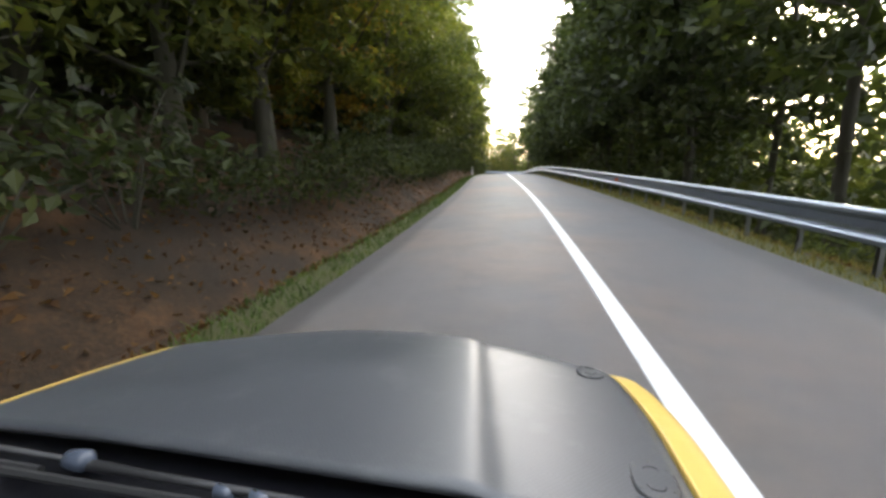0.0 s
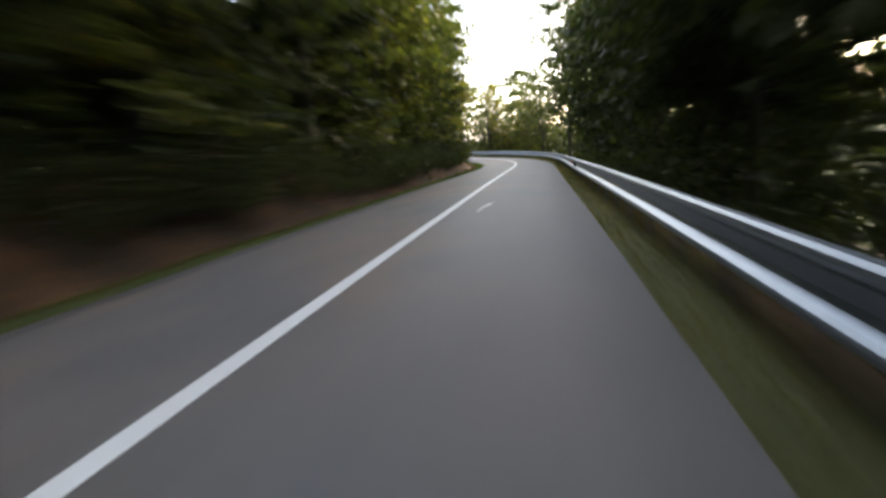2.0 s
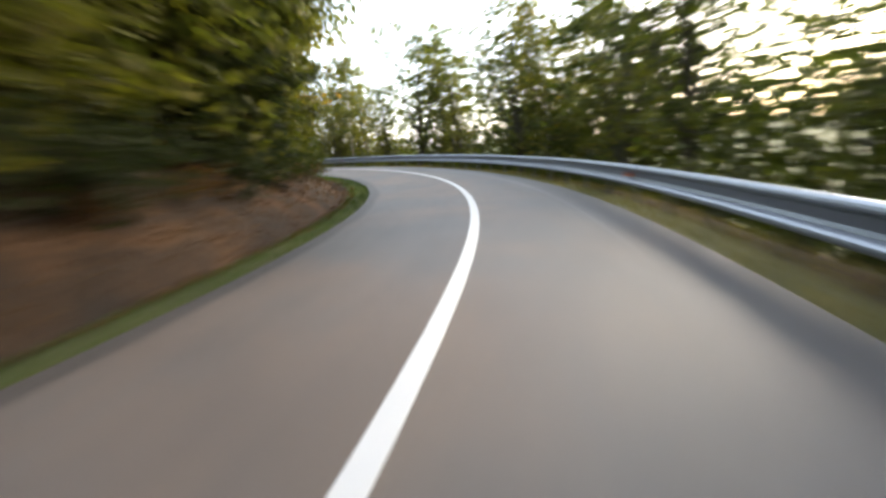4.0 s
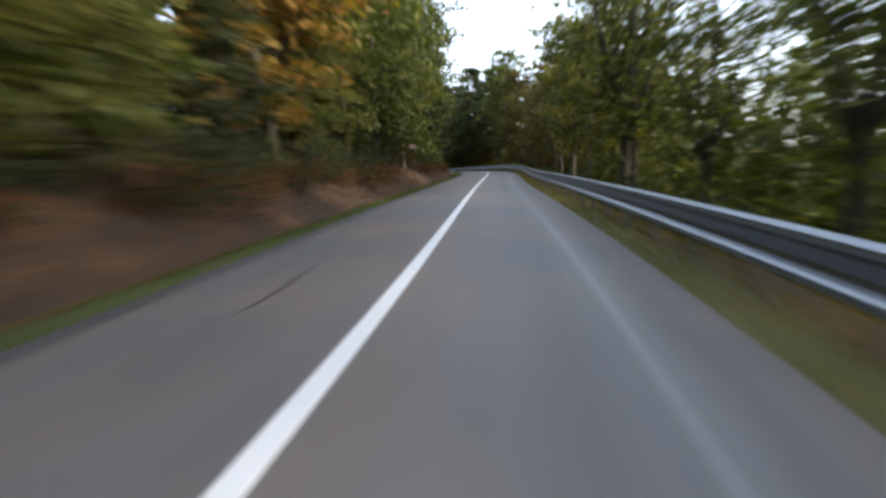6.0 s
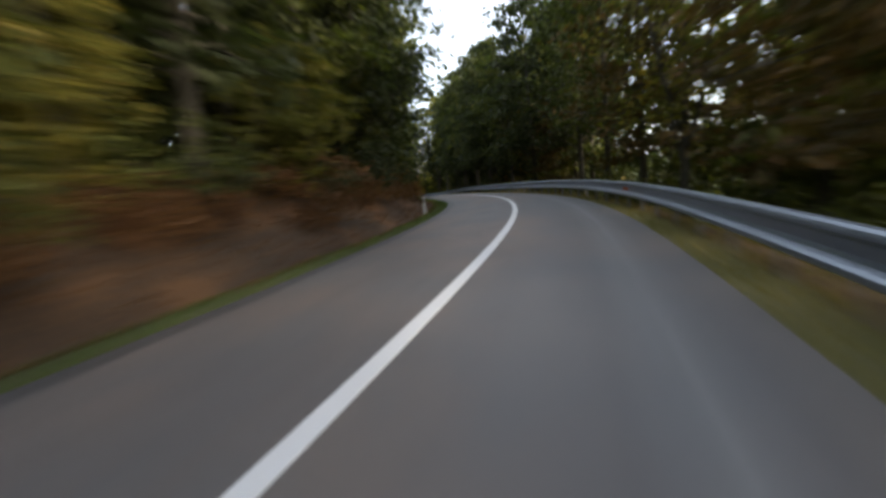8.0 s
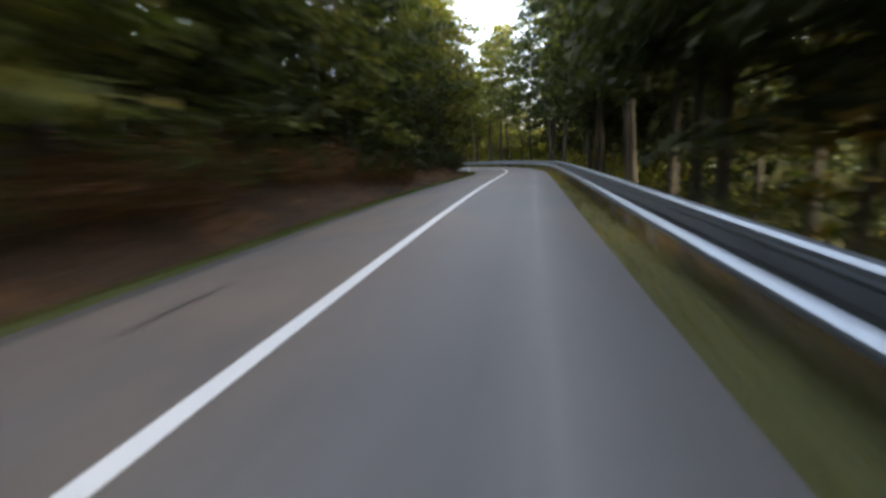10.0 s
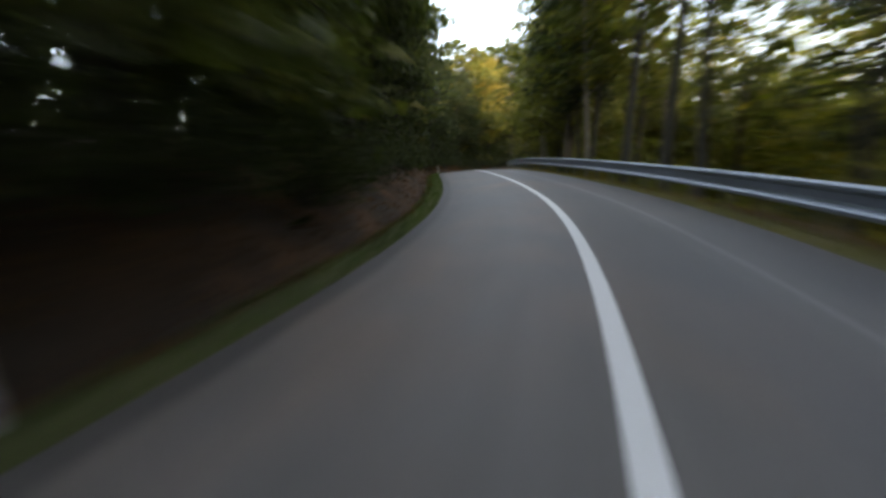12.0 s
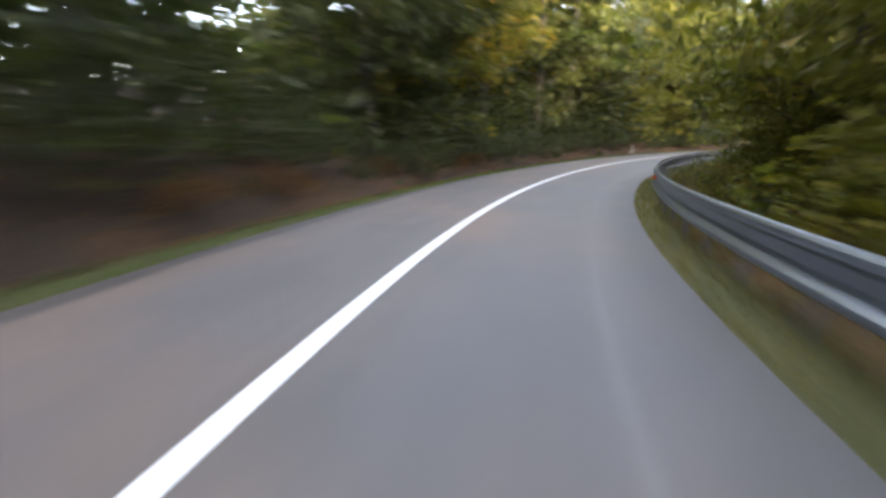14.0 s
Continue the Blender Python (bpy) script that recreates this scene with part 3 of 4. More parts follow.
def bush_model(seed, height, radius, n, per, mat, size=0.2, name="shrub"):
    rng = np.random.default_rng(seed)
    root = new(name)
    v, f = [], []
    centres = []
    for i in range(n):
        g, r = rng.uniform(0, 2 * math.pi), radius * rng.uniform(0.1, 1) ** 0.6
        tip = Vector((math.cos(g) * r, math.sin(g) * r, height * rng.uniform(0.15, 1.0) * (1 - 0.5 * (r / radius) ** 2)))
        centres.append(tip)
        if i == 0 or (i % 4 == 0 and name == "shrub"):
            extend(v, f, tube([(tip.x * 0.1, tip.y * 0.1, -0.2), (tip.x * 0.5, tip.y * 0.5, tip.z * 0.6), tip], [0.022, 0.014, 0.005], 4))
    obj("branchwork", mesh_of("branchwork", v, f, BARK, True), root)
    a, b = leaves(rng, centres, per, radius * 0.22, size, 0.6)
    obj("crown", mesh_of("crown", a, b.tolist(), mat), root)
    return root


MODELS = {
    "edge": [tree_model(11, 14.0, 1.7, 3.7, 52, 6, 21, 0.17, LEAF_GREEN, BARK, 0.5, 0.18),
             tree_model(12, 15.5, 2.2, 3.9, 54, 6, 21, 0.19, LEAF_GREEN, BARK, 0.4, 0.18),
             tree_model(14, 13.0, 1.4, 3.5, 50, 6, 21, 0.16, LEAF_SHADED, BARK, 0.6, 0.2)],
    "edge_olive": [tree_model(27, 12.5, 0.9, 3.5, 54, 6, 22, 0.16, LEAF_OLIVE_LIT, BARK, 0.5, 0.15), tree_model(28, 14.0, 1.3, 3.7, 54, 6, 22, 0.17, LEAF_OLIVE_LIT, BARK, 0.4, 0.18)],
    "edge_dark": [tree_model(16, 15.0, 2.2, 3.9, 54, 6, 22, 0.19, LEAF_SHADED, BARK, 0.5, 0.2), tree_model(17, 16.5, 2.8, 4.1, 56, 6, 22, 0.21, LEAF_SHADED, BARK, 0.4, 0.2)],
    "fine": [tree_model(18, 15.0, 2.4, 3.9, 56, 7, 48, 0.19, LEAF_GREEN, BARK, 0.5, 0.2, size=0.21), tree_model(19, 16.5, 2.0, 4.0, 56, 7, 48, 0.20, LEAF_GREEN, BARK, 0.4, 0.2, size=0.21)],
    "broad": [tree_model(13, 18, 2.6, 4.3, 52, 5, 17, 0.25, LEAF_SHADED, BARK, size=0.46), tree_model(15, 17, 2.2, 4.1, 52, 5, 17, 0.22, LEAF_GREEN, BARK, size=0.45)],
    "tall": [tree_model(21, 19, 5.2, 3.9, 48, 6, 19, 0.22, LEAF_GREEN, BARK, 0.3, 0.15, size=0.36, rise=0.4, flat=0.55), tree_model(22, 17, 4.4, 3.7, 46, 6, 19, 0.18, LEAF_SHADED, BARK, 0.6, 0.15, size=0.36),
             tree_model(23, 20, 6.2, 4.0, 48, 6, 19, 0.25, LEAF_SHADED, BARK, size=0.36, rise=0.4, flat=0.55)],
    "tall_dark": [tree_model(29, 20, 5.6, 4.2, 58, 6, 21, 0.22, LEAF_SHADED, BARK, 0.3, 0.08, size=0.36), tree_model(30, 19, 5.0, 4.0, 58, 6, 21, 0.19, LEAF_SHADED, BARK, 0.4, 0.08, size=0.36)],
    "olive": [tree_model(38, 17, 5.0, 4.1, 50, 6, 15, 0.20, LEAF_OLIVE_LIT, BARK, 0.4, 0.2, size=0.34), tree_model(39, 16, 4.4, 3.9, 50, 6, 15, 0.18, LEAF_OLIVE_LIT, BARK, 0.5, 0.2, size=0.34)],
    "forked": [tree_model(32, 14.0, 4.2, 4.6, 40, 6, 13, 0.26, LEAF_GREEN, BARK, 0.5, size=0.29, forks=3, rise=0.62, flat=0.75), tree_model(33, 13.0, 3.8, 4.2, 38, 6, 13, 0.23, LEAF_OLIVE_LIT, BARK, -0.6, size=0.29, forks=3, rise=0.6, flat=0.75),
               tree_model(34, 15.0, 4.6, 4.8, 40, 6, 13, 0.28, LEAF_GREEN, BARK, 0.2, size=0.29, forks=4, rise=0.62, flat=0.75)],
    "bare": [tree_model(24, 21, 8.4, 3.7, 42, 6, 19, 0.21, LEAF_GREEN, BARK, 0.3, 0.2, size=0.36, rise=0.4, flat=0.55), tree_model(25, 20, 7.4, 3.6, 42, 6, 19, 0.16, LEAF_SHADED, BARK, 0.8, 0.2, size=0.36, rise=0.4, flat=0.55),
             tree_model(26, 22, 9.2, 3.8, 42, 6, 19, 0.26, LEAF_SUNLIT, BARK, -0.4, size=0.36, rise=0.4, flat=0.55)],
    "slim_dark": [tree_model(36, 20, 5.6, 3.8, 54, 6, 22, 0.16, LEAF_SHADED, BARK, 0.6, 0.25, size=0.37), tree_model(37, 21, 6.6, 3.9, 54, 6, 22, 0.19, LEAF_SHADED, BARK, 0.3, 0.25, size=0.37)],
    "pale": [tree_model(31, 16, 6.0, 2.8, 36, 6, 16, 0.14, LEAF_GREEN, BARK_PALE, -0.7, size=0.30, rise=0.5, flat=0.6),
             tree_model(35, 15, 5.0, 3.2, 36, 6, 16, 0.18, LEAF_OLIVE_LIT, BARK_PALE, 2.2, size=0.30, rise=0.4, flat=0.6)],
    "autumn": [tree_model(41, 13, 1.4, 3.5, 50, 6, 22, 0.17, LEAF_AUTUMN, BARK, 0.5, 0.15), tree_model(42, 15, 3.6, 3.6, 46, 6, 18, 0.18, LEAF_RUSSET, BARK, 0.4, 0.1)],
    "yellow": [tree_model(43, 14, 3.0, 3.7, 50, 6, 18, 0.17, LEAF_YELLOW, BARK, 0.4, 0.1, rise=0.4, flat=0.55)],
    "bush": [bush_model(51, 2.6, 1.5, 36, 17, LEAF_GREEN, 0.22), bush_model(52, 1.8, 1.2, 30, 17, LEAF_SHADED, 0.20), bush_model(54, 2.0, 1.3, 28, 17, LEAF_SHADED, 0.19)],
    "dark_bush": [bush_model(57, 2.5, 1.5, 36, 17, LEAF_SHADED, 0.21), bush_model(58, 2.0, 1.4, 32, 17, LEAF_SHADED, 0.20)],
    "sunlit_bush": [bush_model(61, 2.8, 1.7, 40, 15, LEAF_SUNLIT, 0.21), bush_model(62, 2.2, 1.5, 34, 15, LEAF_OLIVE_LIT, 0.20)],
    "bracken": [bush_model(55, 1.5, 1.3, 30, 18, LITTER, 0.20, "bracken"), bush_model(56, 1.1, 1.2, 26, 18, LITTER, 0.18, "bracken")],
    "autumn_bush": [bush_model(53, 2.2, 1.3, 30, 18, LEAF_AUTUMN, 0.19)],
}
LABELS = {
    "edge": ("leafy roadside tree with low boughs hanging over the bank", "tree", "roadside trees"),
    "edge_olive": ("olive and yellow-green roadside tree with low boughs", "tree", "roadside trees"),
    "sunlit_bush": ("yellow-green leafy shrub in the light below the road", "shrub", "undergrowth"),
    "dark_bush": ("leafy shrub in shade-dark leaves beside the road", "shrub", "undergrowth"),
    "bracken": ("dry reddish-brown bracken on the bank", "bracken", "undergrowth"),
    "edge_dark": ("roadside tree in shade-dark leaves with boughs over the bank", "tree", "roadside trees"),
    "fine": ("fine-leaved roadside tree with boughs over the verge", "tree", "roadside trees"),
    "broad": ("leafy green broadleaf tree with low boughs on the forest slope", "tree", "roadside trees"),
    "tall": ("tall slim forest tree with bare dark trunk and green crown", "tree", "roadside trees"),
    "pale": ("slender tree with pale bark and thin green crown", "tree", "roadside trees"),
    "olive": ("tall olive-green tree with drooping boughs behind the rail", "tree", "roadside trees"),
    "forked": ("broadleaf tree with a forked dark trunk and open crown", "tree", "roadside trees"),
    "yellow": ("pale yellow and green autumn tree above the last bend", "tree", "roadside trees"),
    "autumn": ("broadleaf tree turning yellow and orange in autumn", "tree", "roadside trees"),
    "tall_dark": ("tall dark forest tree with trunk and dense shaded crown", "tree", "roadside trees"),
    "slim_dark": ("slim forest tree with dark bare trunk and dense shade-dark crown", "tree", "roadside trees"),
    "bare": ("tall forest tree with long bare trunk and high crown", "tree", "roadside trees"),
    "autumn_bush": ("low shrub with yellow and orange autumn leaves", "shrub", "undergrowth"),
    "bush": ("low leafy shrub in the undergrowth beside the road", "shrub", "undergrowth"),
}
first_use = set()


def plant(kind, i, s, w, scale, turn):
    if kind in ("edge", "edge_dark", "edge_olive", "fine", "tall_dark", "slim_dark", "olive", "bare", "tall"):      # boughs reach for the light over the road
        turn = heading(s) + (0 if w < 0 else math.pi) + turn * 0.12
    if 151.6 < s < 157.0 and -6.0 < w < 0:      # the small sign stands free
        return
    x, y, z = at(s, w, 0)
    ns, nw, nz = nearest(float(x), float(y))
    if abs(nw) < min(abs(w), 5.2) - 0.4:
        return
    h = relief(ns, max(-60, min(60, nw)))
    m = Matrix.Translation((x, y, nz + h)) @ Matrix.Rotation(turn, 4, 'Z') @ Matrix.Scale(scale, 4)
    src = MODELS[kind][i % len(MODELS[kind])]
    if src not in first_use:
        first_use.add(src)
        ob = src
        ob.matrix_basis = m
    else:
        ob = copy_thing(src, Matrix.Identity(4))
        ob.matrix_basis = m
    tagged(ob, *LABELS[kind])


SPECIAL = ((114, -6.3, 1.15), (125, -6.7, 0.95), (141, -6.7, 1.0), (316.5, -7.4, 1.1), (201, 8.6, 0.85), (20, -9.2, 0.9))


def row(s0, s1, step, w, jitter, kinds, scales):
    rng = random.Random(round(s0 * 31 + w * 977))
    s = s0
    while s < s1:
        if any(abs(s - a) < 2.4 and w * b > 0 and 6 < abs(w) < 9 for a, b, _ in SPECIAL):
            s += step
            continue
        kind = rng.choices([k for k, _ in kinds], [p for _, p in kinds])[0]
        lo, hi = scales
        plant(kind, rng.randrange(6), s + rng.uniform(-0.4, 0.4) * step, w + rng.uniform(-jitter, jitter), rng.uniform(lo, hi), rng.uniform(0, 6.28))
        s += step


def thicket(s0, s1, step, w, jitter, kind, scales, label):
    """Shrubs grown into one another along the road, as one mass."""
    rng = random.Random(round(s0 * 31 + w * 977))
    v, f, stem = [], [], []
    s = s0
    while s < s1:
        x, y, _ = at(s + rng.uniform(-0.4, 0.4) * step, w + rng.uniform(-jitter, jitter), 0)
        ns, nw, nz = nearest(float(x), float(y))
        m = Matrix.Translation((x, y, nz + relief(ns, nw))) @ Matrix.Rotation(rng.uniform(0, 6.28), 4, 'Z') @ Matrix.Scale(rng.uniform(*scales), 4)
        for ob in rng.choice(MODELS[kind]).children:
            me = ob.data
            base = len(v)
            v += [m @ c.co for c in me.vertices]
            f += [tuple(base + i for i in q.vertices) for q in me.polygons]
            stem += [ob.name.startswith("branchwork")] * len(me.polygons)
        s += step
    crown = next(c for c in MODELS[kind][0].children if c.name.startswith("crown"))
    me = mesh_of("thicket", v, f, crown.data.materials[0])
    me.materials.append(BARK)
    me.polygons.foreach_set("material_index", [int(q) for q in stem])
    tagged(obj("thicket", me), label, "undergrowth", kind="stuff")


# climbing side
row(-25, -5, 4.6, -6.7, 0.6, [("edge_dark", 1)], (0.9, 1.15))
row(-3, 34, 4.3, -7.1, 0.6, [("fine", 1)], (0.85, 1.05))
row(36, 60, 4.3, -6.8, 0.6, [("edge_dark", 2), ("edge", 3)], (0.85, 1.08))
row(60, 88, 4.3, -6.4, 0.6, [("edge", 4), ("edge_dark", 3)], (0.85, 1.1))
row(88, 112, 4.2, -6.6, 0.6, [("edge_olive", 7), ("edge", 2)], (0.8, 1.1))
row(112, 130, 4.2, -6.5, 0.6, [("edge_olive", 4), ("edge", 4)], (0.8, 1.1))
row(130, 165, 4.4, -6.6, 0.7, [("edge", 6), ("edge_olive", 2), ("edge_dark", 2)], (0.8, 1.1))
row(165, 200, 4.4, -6.7, 0.7, [("edge", 6), ("edge_dark", 3)], (0.85, 1.12))
row(200, 216, 4.6, -6.9, 0.7, [("edge", 5), ("edge_olive", 3)], (0.85, 1.1))
row(216, 240, 4.6, -6.9, 0.6, [("edge", 5), ("edge_olive", 3)], (0.85, 1.1))
row(240, 248, 4.6, -6.8, 0.5, [("edge", 1), ("edge_olive", 2)], (0.85, 1.0))
row(249, 264, 4.4, -6.0, 0.4, [("edge", 2), ("edge_olive", 1)], (0.95, 1.15))
row(265, 278, 5.2, -6.6, 0.6, [("tall_dark", 5), ("edge_dark", 3)], (0.75, 0.95))
row(278, 312, 5.2, -6.4, 0.6, [("edge", 3), ("edge_dark", 5)], (0.8, 1.0))
row(312, 324, 4.8, -6.9, 0.6, [("edge", 3), ("edge_olive", 6)], (1.15, 1.4))
row(325, 372, 4.8, -6.9, 0.6, [("edge", 6), ("edge_olive", 2), ("edge_dark", 2)], (1.1, 1.35))
row(3, 200, 5.6, -11.0, 1.2, [("broad", 7), ("tall", 1.0)], (0.9, 1.15))
row(202, 225, 7.0, -11.2, 1.2, [("broad", 7), ("tall", 1.0)], (0.85, 1.0))
row(225, 239, 5.5, -13.0, 1.0, [("broad", 1)], (0.6, 0.75))
row(225, 268, 9.5, -11.2, 1.2, [("tall", 1)], (0.8, 0.95))
row(271, 312, 6.5, -11.0, 1.2, [("tall_dark", 1), ("broad", 2)], (0.8, 1.0))
row(300, 313, 4.5, -14.0, 1.0, [("broad", 1)], (0.9, 1.05))
row(314, 372, 6.5, -10.6, 1.0, [("broad", 5), ("tall", 4.0)], (0.95, 1.2))
for s_, w_, k_ in SPECIAL:
    plant("yellow" if s_ > 300 else "autumn", 1 if w_ > 0 else 0, s_, w_, k_, 2.0)
plant("autumn_bush", 0, 273.2, 7.6, 1.2, 0.5)
plant("yellow", 0, 323.0, -11.5, 1.25, 0.4)
plant("autumn_bush", 0, 262, 9.0, 1.2, 1.5)
# falling side
row(-25, 2, 4.6, 7.7, 0.6, [("slim_dark", 1)], (0.9, 1.1))
row(3, 20, 4.2, 8.0, 0.8, [("forked", 2), ("slim_dark", 2)], (0.8, 1.0))
row(20, 36, 4.4, 7.7, 0.6, [("slim_dark", 2), ("tall_dark", 3)], (0.95, 1.15))
row(36, 84, 4.5, 7.7, 0.6, [("tall_dark", 5), ("slim_dark", 4)], (0.9, 1.1))
row(86, 98, 4.2, 7.9, 0.6, [("olive", 4), ("tall", 2)], (0.85, 1.1))
row(100, 122, 6.2, 8.8, 0.9, [("forked", 5), ("pale", 1)], (0.7, 0.9))
row(122, 172, 4.8, 8.0, 1.0, [("forked", 6), ("pale", 1.5)], (0.7, 1.0))
row(172, 200, 4.6, 7.6, 0.8, [("forked", 4), ("tall", 4), ("autumn", 1.5)], (0.9, 1.1))
row(200, 218, 4.4, 7.5, 0.7, [("tall_dark", 5), ("tall", 3)], (0.95, 1.15))
row(218, 251, 3.3, 7.2, 0.8, [("slim_dark", 5), ("bare", 3)], (0.9, 1.1))
row(252, 269, 3.6, 7.3, 1.0, [("bare", 6), ("pale", 2)], (0.85, 1.1))
for kind_, i_, s_, w_, k_ in (("bare", 2, 270.9, 6.8, 0.95), ("bare", 2, 273.4, 8.6, 0.75), ("pale", 0, 275.2, 6.6, 1.1), ("bare", 2, 276.0, 7.0, 0.8), ("bare", 1, 278.2, 7.0, 0.8),
                              ("bare", 2, 280.8, 6.6, 0.8), ("bare", 2, 283.4, 7.6, 0.75), ("pale", 0, 288.4, 6.7, 0.85), ("pale", 1, 291.2, 6.6, 1.05), ("tall_dark", 1, 273.2, -9.2, 0.9), ("edge_dark", 0, 269.6, -7.4, 0.8), ("forked", 2, 147.0, 6.8, 1.0), ("forked", 0, 162.4, 6.7, 0.95), ("forked", 1, 124.2, 8.4, 0.7),
                              ("bush", 0, 312.0, 4.5, 0.55), ("sunlit_bush", 1, 308.0, 4.9, 0.55), ("bush", 2, 303.5, 4.9, 0.6)):
    plant(kind_, i_, s_, w_, k_, 2.4 if kind_ == "pale" else 0.9)
row(284, 306, 5.4, 8.2, 0.7, [("olive", 1)], (1.0, 1.2))
row(306, 355, 4.4, 7.8, 0.7, [("olive", 6), ("pale", 1)], (0.9, 1.1))
row(298, 330, 3.6, 7.6, 0.5, [("edge_olive", 1)], (0.42, 0.6))
row(26, 84, 7.0, 12.2, 1.0, [("tall_dark", 6), ("broad", 1)], (0.95, 1.2))
row(84, 99, 4.6, 12.0, 1.0, [("tall", 6), ("broad", 4)], (0.9, 1.15))
row(106, 174, 7.5, 12.6, 1.4, [("forked", 5), ("broad", 2), ("pale", 1)], (0.85, 1.1))
row(176, 215, 5.4, 12.0, 1.2, [("tall", 5), ("broad", 5), ("autumn", 1)], (1.05, 1.3))
row(215, 256, 4.8, 11.6, 1.2, [("slim_dark", 3), ("bare", 3)], (1.0, 1.2))
row(258, 284, 7.0, 12.6, 1.4, [("bare", 5), ("pale", 1)], (0.8, 0.95))
row(238, 262, 5.0, 15.5, 1.2, [("slim_dark", 1)], (1.0, 1.25))
thicket(234, 284, 2.6, 9.8, 0.9, "sunlit_bush", (1.0, 1.9), "leafy undergrowth in sunlit yellow-green behind the rail")
row(284, 355, 9.5, 12.0, 1.2, [("pale", 4), ("edge_olive", 5)], (1.0, 1.2))
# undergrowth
# dark shrubs on the bank stand in for the shade lying there
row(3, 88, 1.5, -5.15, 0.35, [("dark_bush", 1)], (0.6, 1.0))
thicket(236, 292, 1.5, -5.1, 0.35, "dark_bush", (0.6, 1.0), "leafy undergrowth in shade-dark leaves on the bank")
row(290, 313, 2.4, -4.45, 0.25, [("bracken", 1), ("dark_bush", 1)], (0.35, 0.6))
thicket(292, 372, 2.1, -4.95, 0.25, "dark_bush", (0.6, 1.05), "leafy undergrowth in shade-dark leaves round the last bend")
thicket(22, 88, 1.3, -4.65, 0.2, "dark_bush", (0.3, 0.55), "low undergrowth in shade-dark leaves along the foot of the bank")
row(90, 132, 3.4, -5.9, 0.4, [("edge_olive", 3), ("edge", 1)], (0.30, 0.46))
row(133, 205, 4.4, -6.0, 0.4, [("edge", 3), ("edge_olive", 1)], (0.28, 0.42))
row(88, 150, 3.0, -5.75, 0.3, [("bush", 1)], (0.5, 0.85))
row(150, 228, 4.8, -5.75, 0.3, [("bush", 1)], (0.5, 0.85))
row(228, 246, 3.6, -5.75, 0.3, [("bush", 1)], (0.5, 0.85))
row(118, 228, 2.3, -5.0, 0.3, [("bracken", 1)], (0.45, 0.85))
row(84, 118, 4.0, -5.0, 0.3, [("bracken", 1)], (0.35, 0.6))
row(150, 228, 2.6, -5.9, 0.3, [("bracken", 1)], (0.7, 1.1))
row(205, 240, 2.4, -5.2, 0.3, [("dark_bush", 1), ("bush", 1)], (0.5, 0.85))
row(92, 152, 2.2, -5.15, 0.3, [("bush", 2), ("dark_bush", 2)], (0.4, 0.75))
row(140, 205, 3.2, -5.5, 0.3, [("dark_bush", 2), ("bush", 1)], (0.5, 0.9))
row(-5, 218, 4.0, 5.5, 0.3, [("bush", 1)], (0.45, 0.85))
row(218, 268, 5.0, 5.5, 0.3, [("bush", 1)], (0.3, 0.5))
row(268, 288, 3.0, 5.4, 0.3, [("bush", 5), ("autumn_bush", 1)], (0.5, 0.9))
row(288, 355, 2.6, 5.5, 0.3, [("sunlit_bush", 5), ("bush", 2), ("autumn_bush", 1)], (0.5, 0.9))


def far_woods(seed, side, w0, w1, lo, hi, count, size, label, s0=-30, s1=375, mat=None):
    """The mass of the wood behind the roadside trees: leaf sprays in uneven heaps."""
    r = np.random.default_rng(seed)
    heaps = count // 45
    s = r.uniform(s0, s1, heaps)
    w = side * r.uniform(w0, w1, heaps)
    x, y, z = at(s, w, 0)
    keep = np.array([abs(nearest(a, b)[1]) > w0 - 1.0 for a, b in zip(x, y)])
    top = np.array([hi(a) for a in s])
    g = np.array([relief(a, b) for a, b in zip(s, w)])
    zz = z + g + lo + (top - lo) * r.uniform(0, 1, heaps) * (0.75 + 0.25 * np.sin(s * 0.9))
    c = np.stack([x, y, zz], 1)[keep]
    v, f = leaves(r, c, 45, 1.4, size, 0.7, True)
    tagged(obj("far_woods", mesh_of("far_woods", v, f.tolist(), mat or LEAF_SHADED)), label, "woods", kind="stuff")


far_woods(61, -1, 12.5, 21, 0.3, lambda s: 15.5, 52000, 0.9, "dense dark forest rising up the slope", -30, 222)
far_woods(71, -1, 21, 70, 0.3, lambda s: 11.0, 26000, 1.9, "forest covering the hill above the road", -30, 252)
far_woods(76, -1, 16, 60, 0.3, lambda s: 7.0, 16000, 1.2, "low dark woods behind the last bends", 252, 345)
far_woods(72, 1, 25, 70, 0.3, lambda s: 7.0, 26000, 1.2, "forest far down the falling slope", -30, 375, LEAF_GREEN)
# thickets in shade-dark leaves fill in for the gloom under the trees
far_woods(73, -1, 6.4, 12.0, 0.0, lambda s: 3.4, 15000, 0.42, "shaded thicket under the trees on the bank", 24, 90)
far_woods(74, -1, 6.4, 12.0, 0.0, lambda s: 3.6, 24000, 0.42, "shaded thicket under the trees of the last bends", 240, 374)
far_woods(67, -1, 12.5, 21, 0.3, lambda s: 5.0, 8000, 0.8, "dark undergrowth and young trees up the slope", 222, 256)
far_woods(68, -1, 13.5, 22, 0.3, lambda s: 15.0, 16000, 0.9, "dense green forest on the outside of the last bend", 312, 375, LEAF_GREEN)
far_woods(62, 1, 14.0, 24, 0.3, lambda s: 12.0, 20000, 0.7, "dark forest down the falling slope", -30, 80)
far_woods(69, 1, 14.0, 24, 0.3, lambda s: 17.5, 26000, 0.7, "dense forest outside the first bend", 80, 122)
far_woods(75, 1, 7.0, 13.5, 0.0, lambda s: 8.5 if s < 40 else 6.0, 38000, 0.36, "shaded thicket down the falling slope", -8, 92)
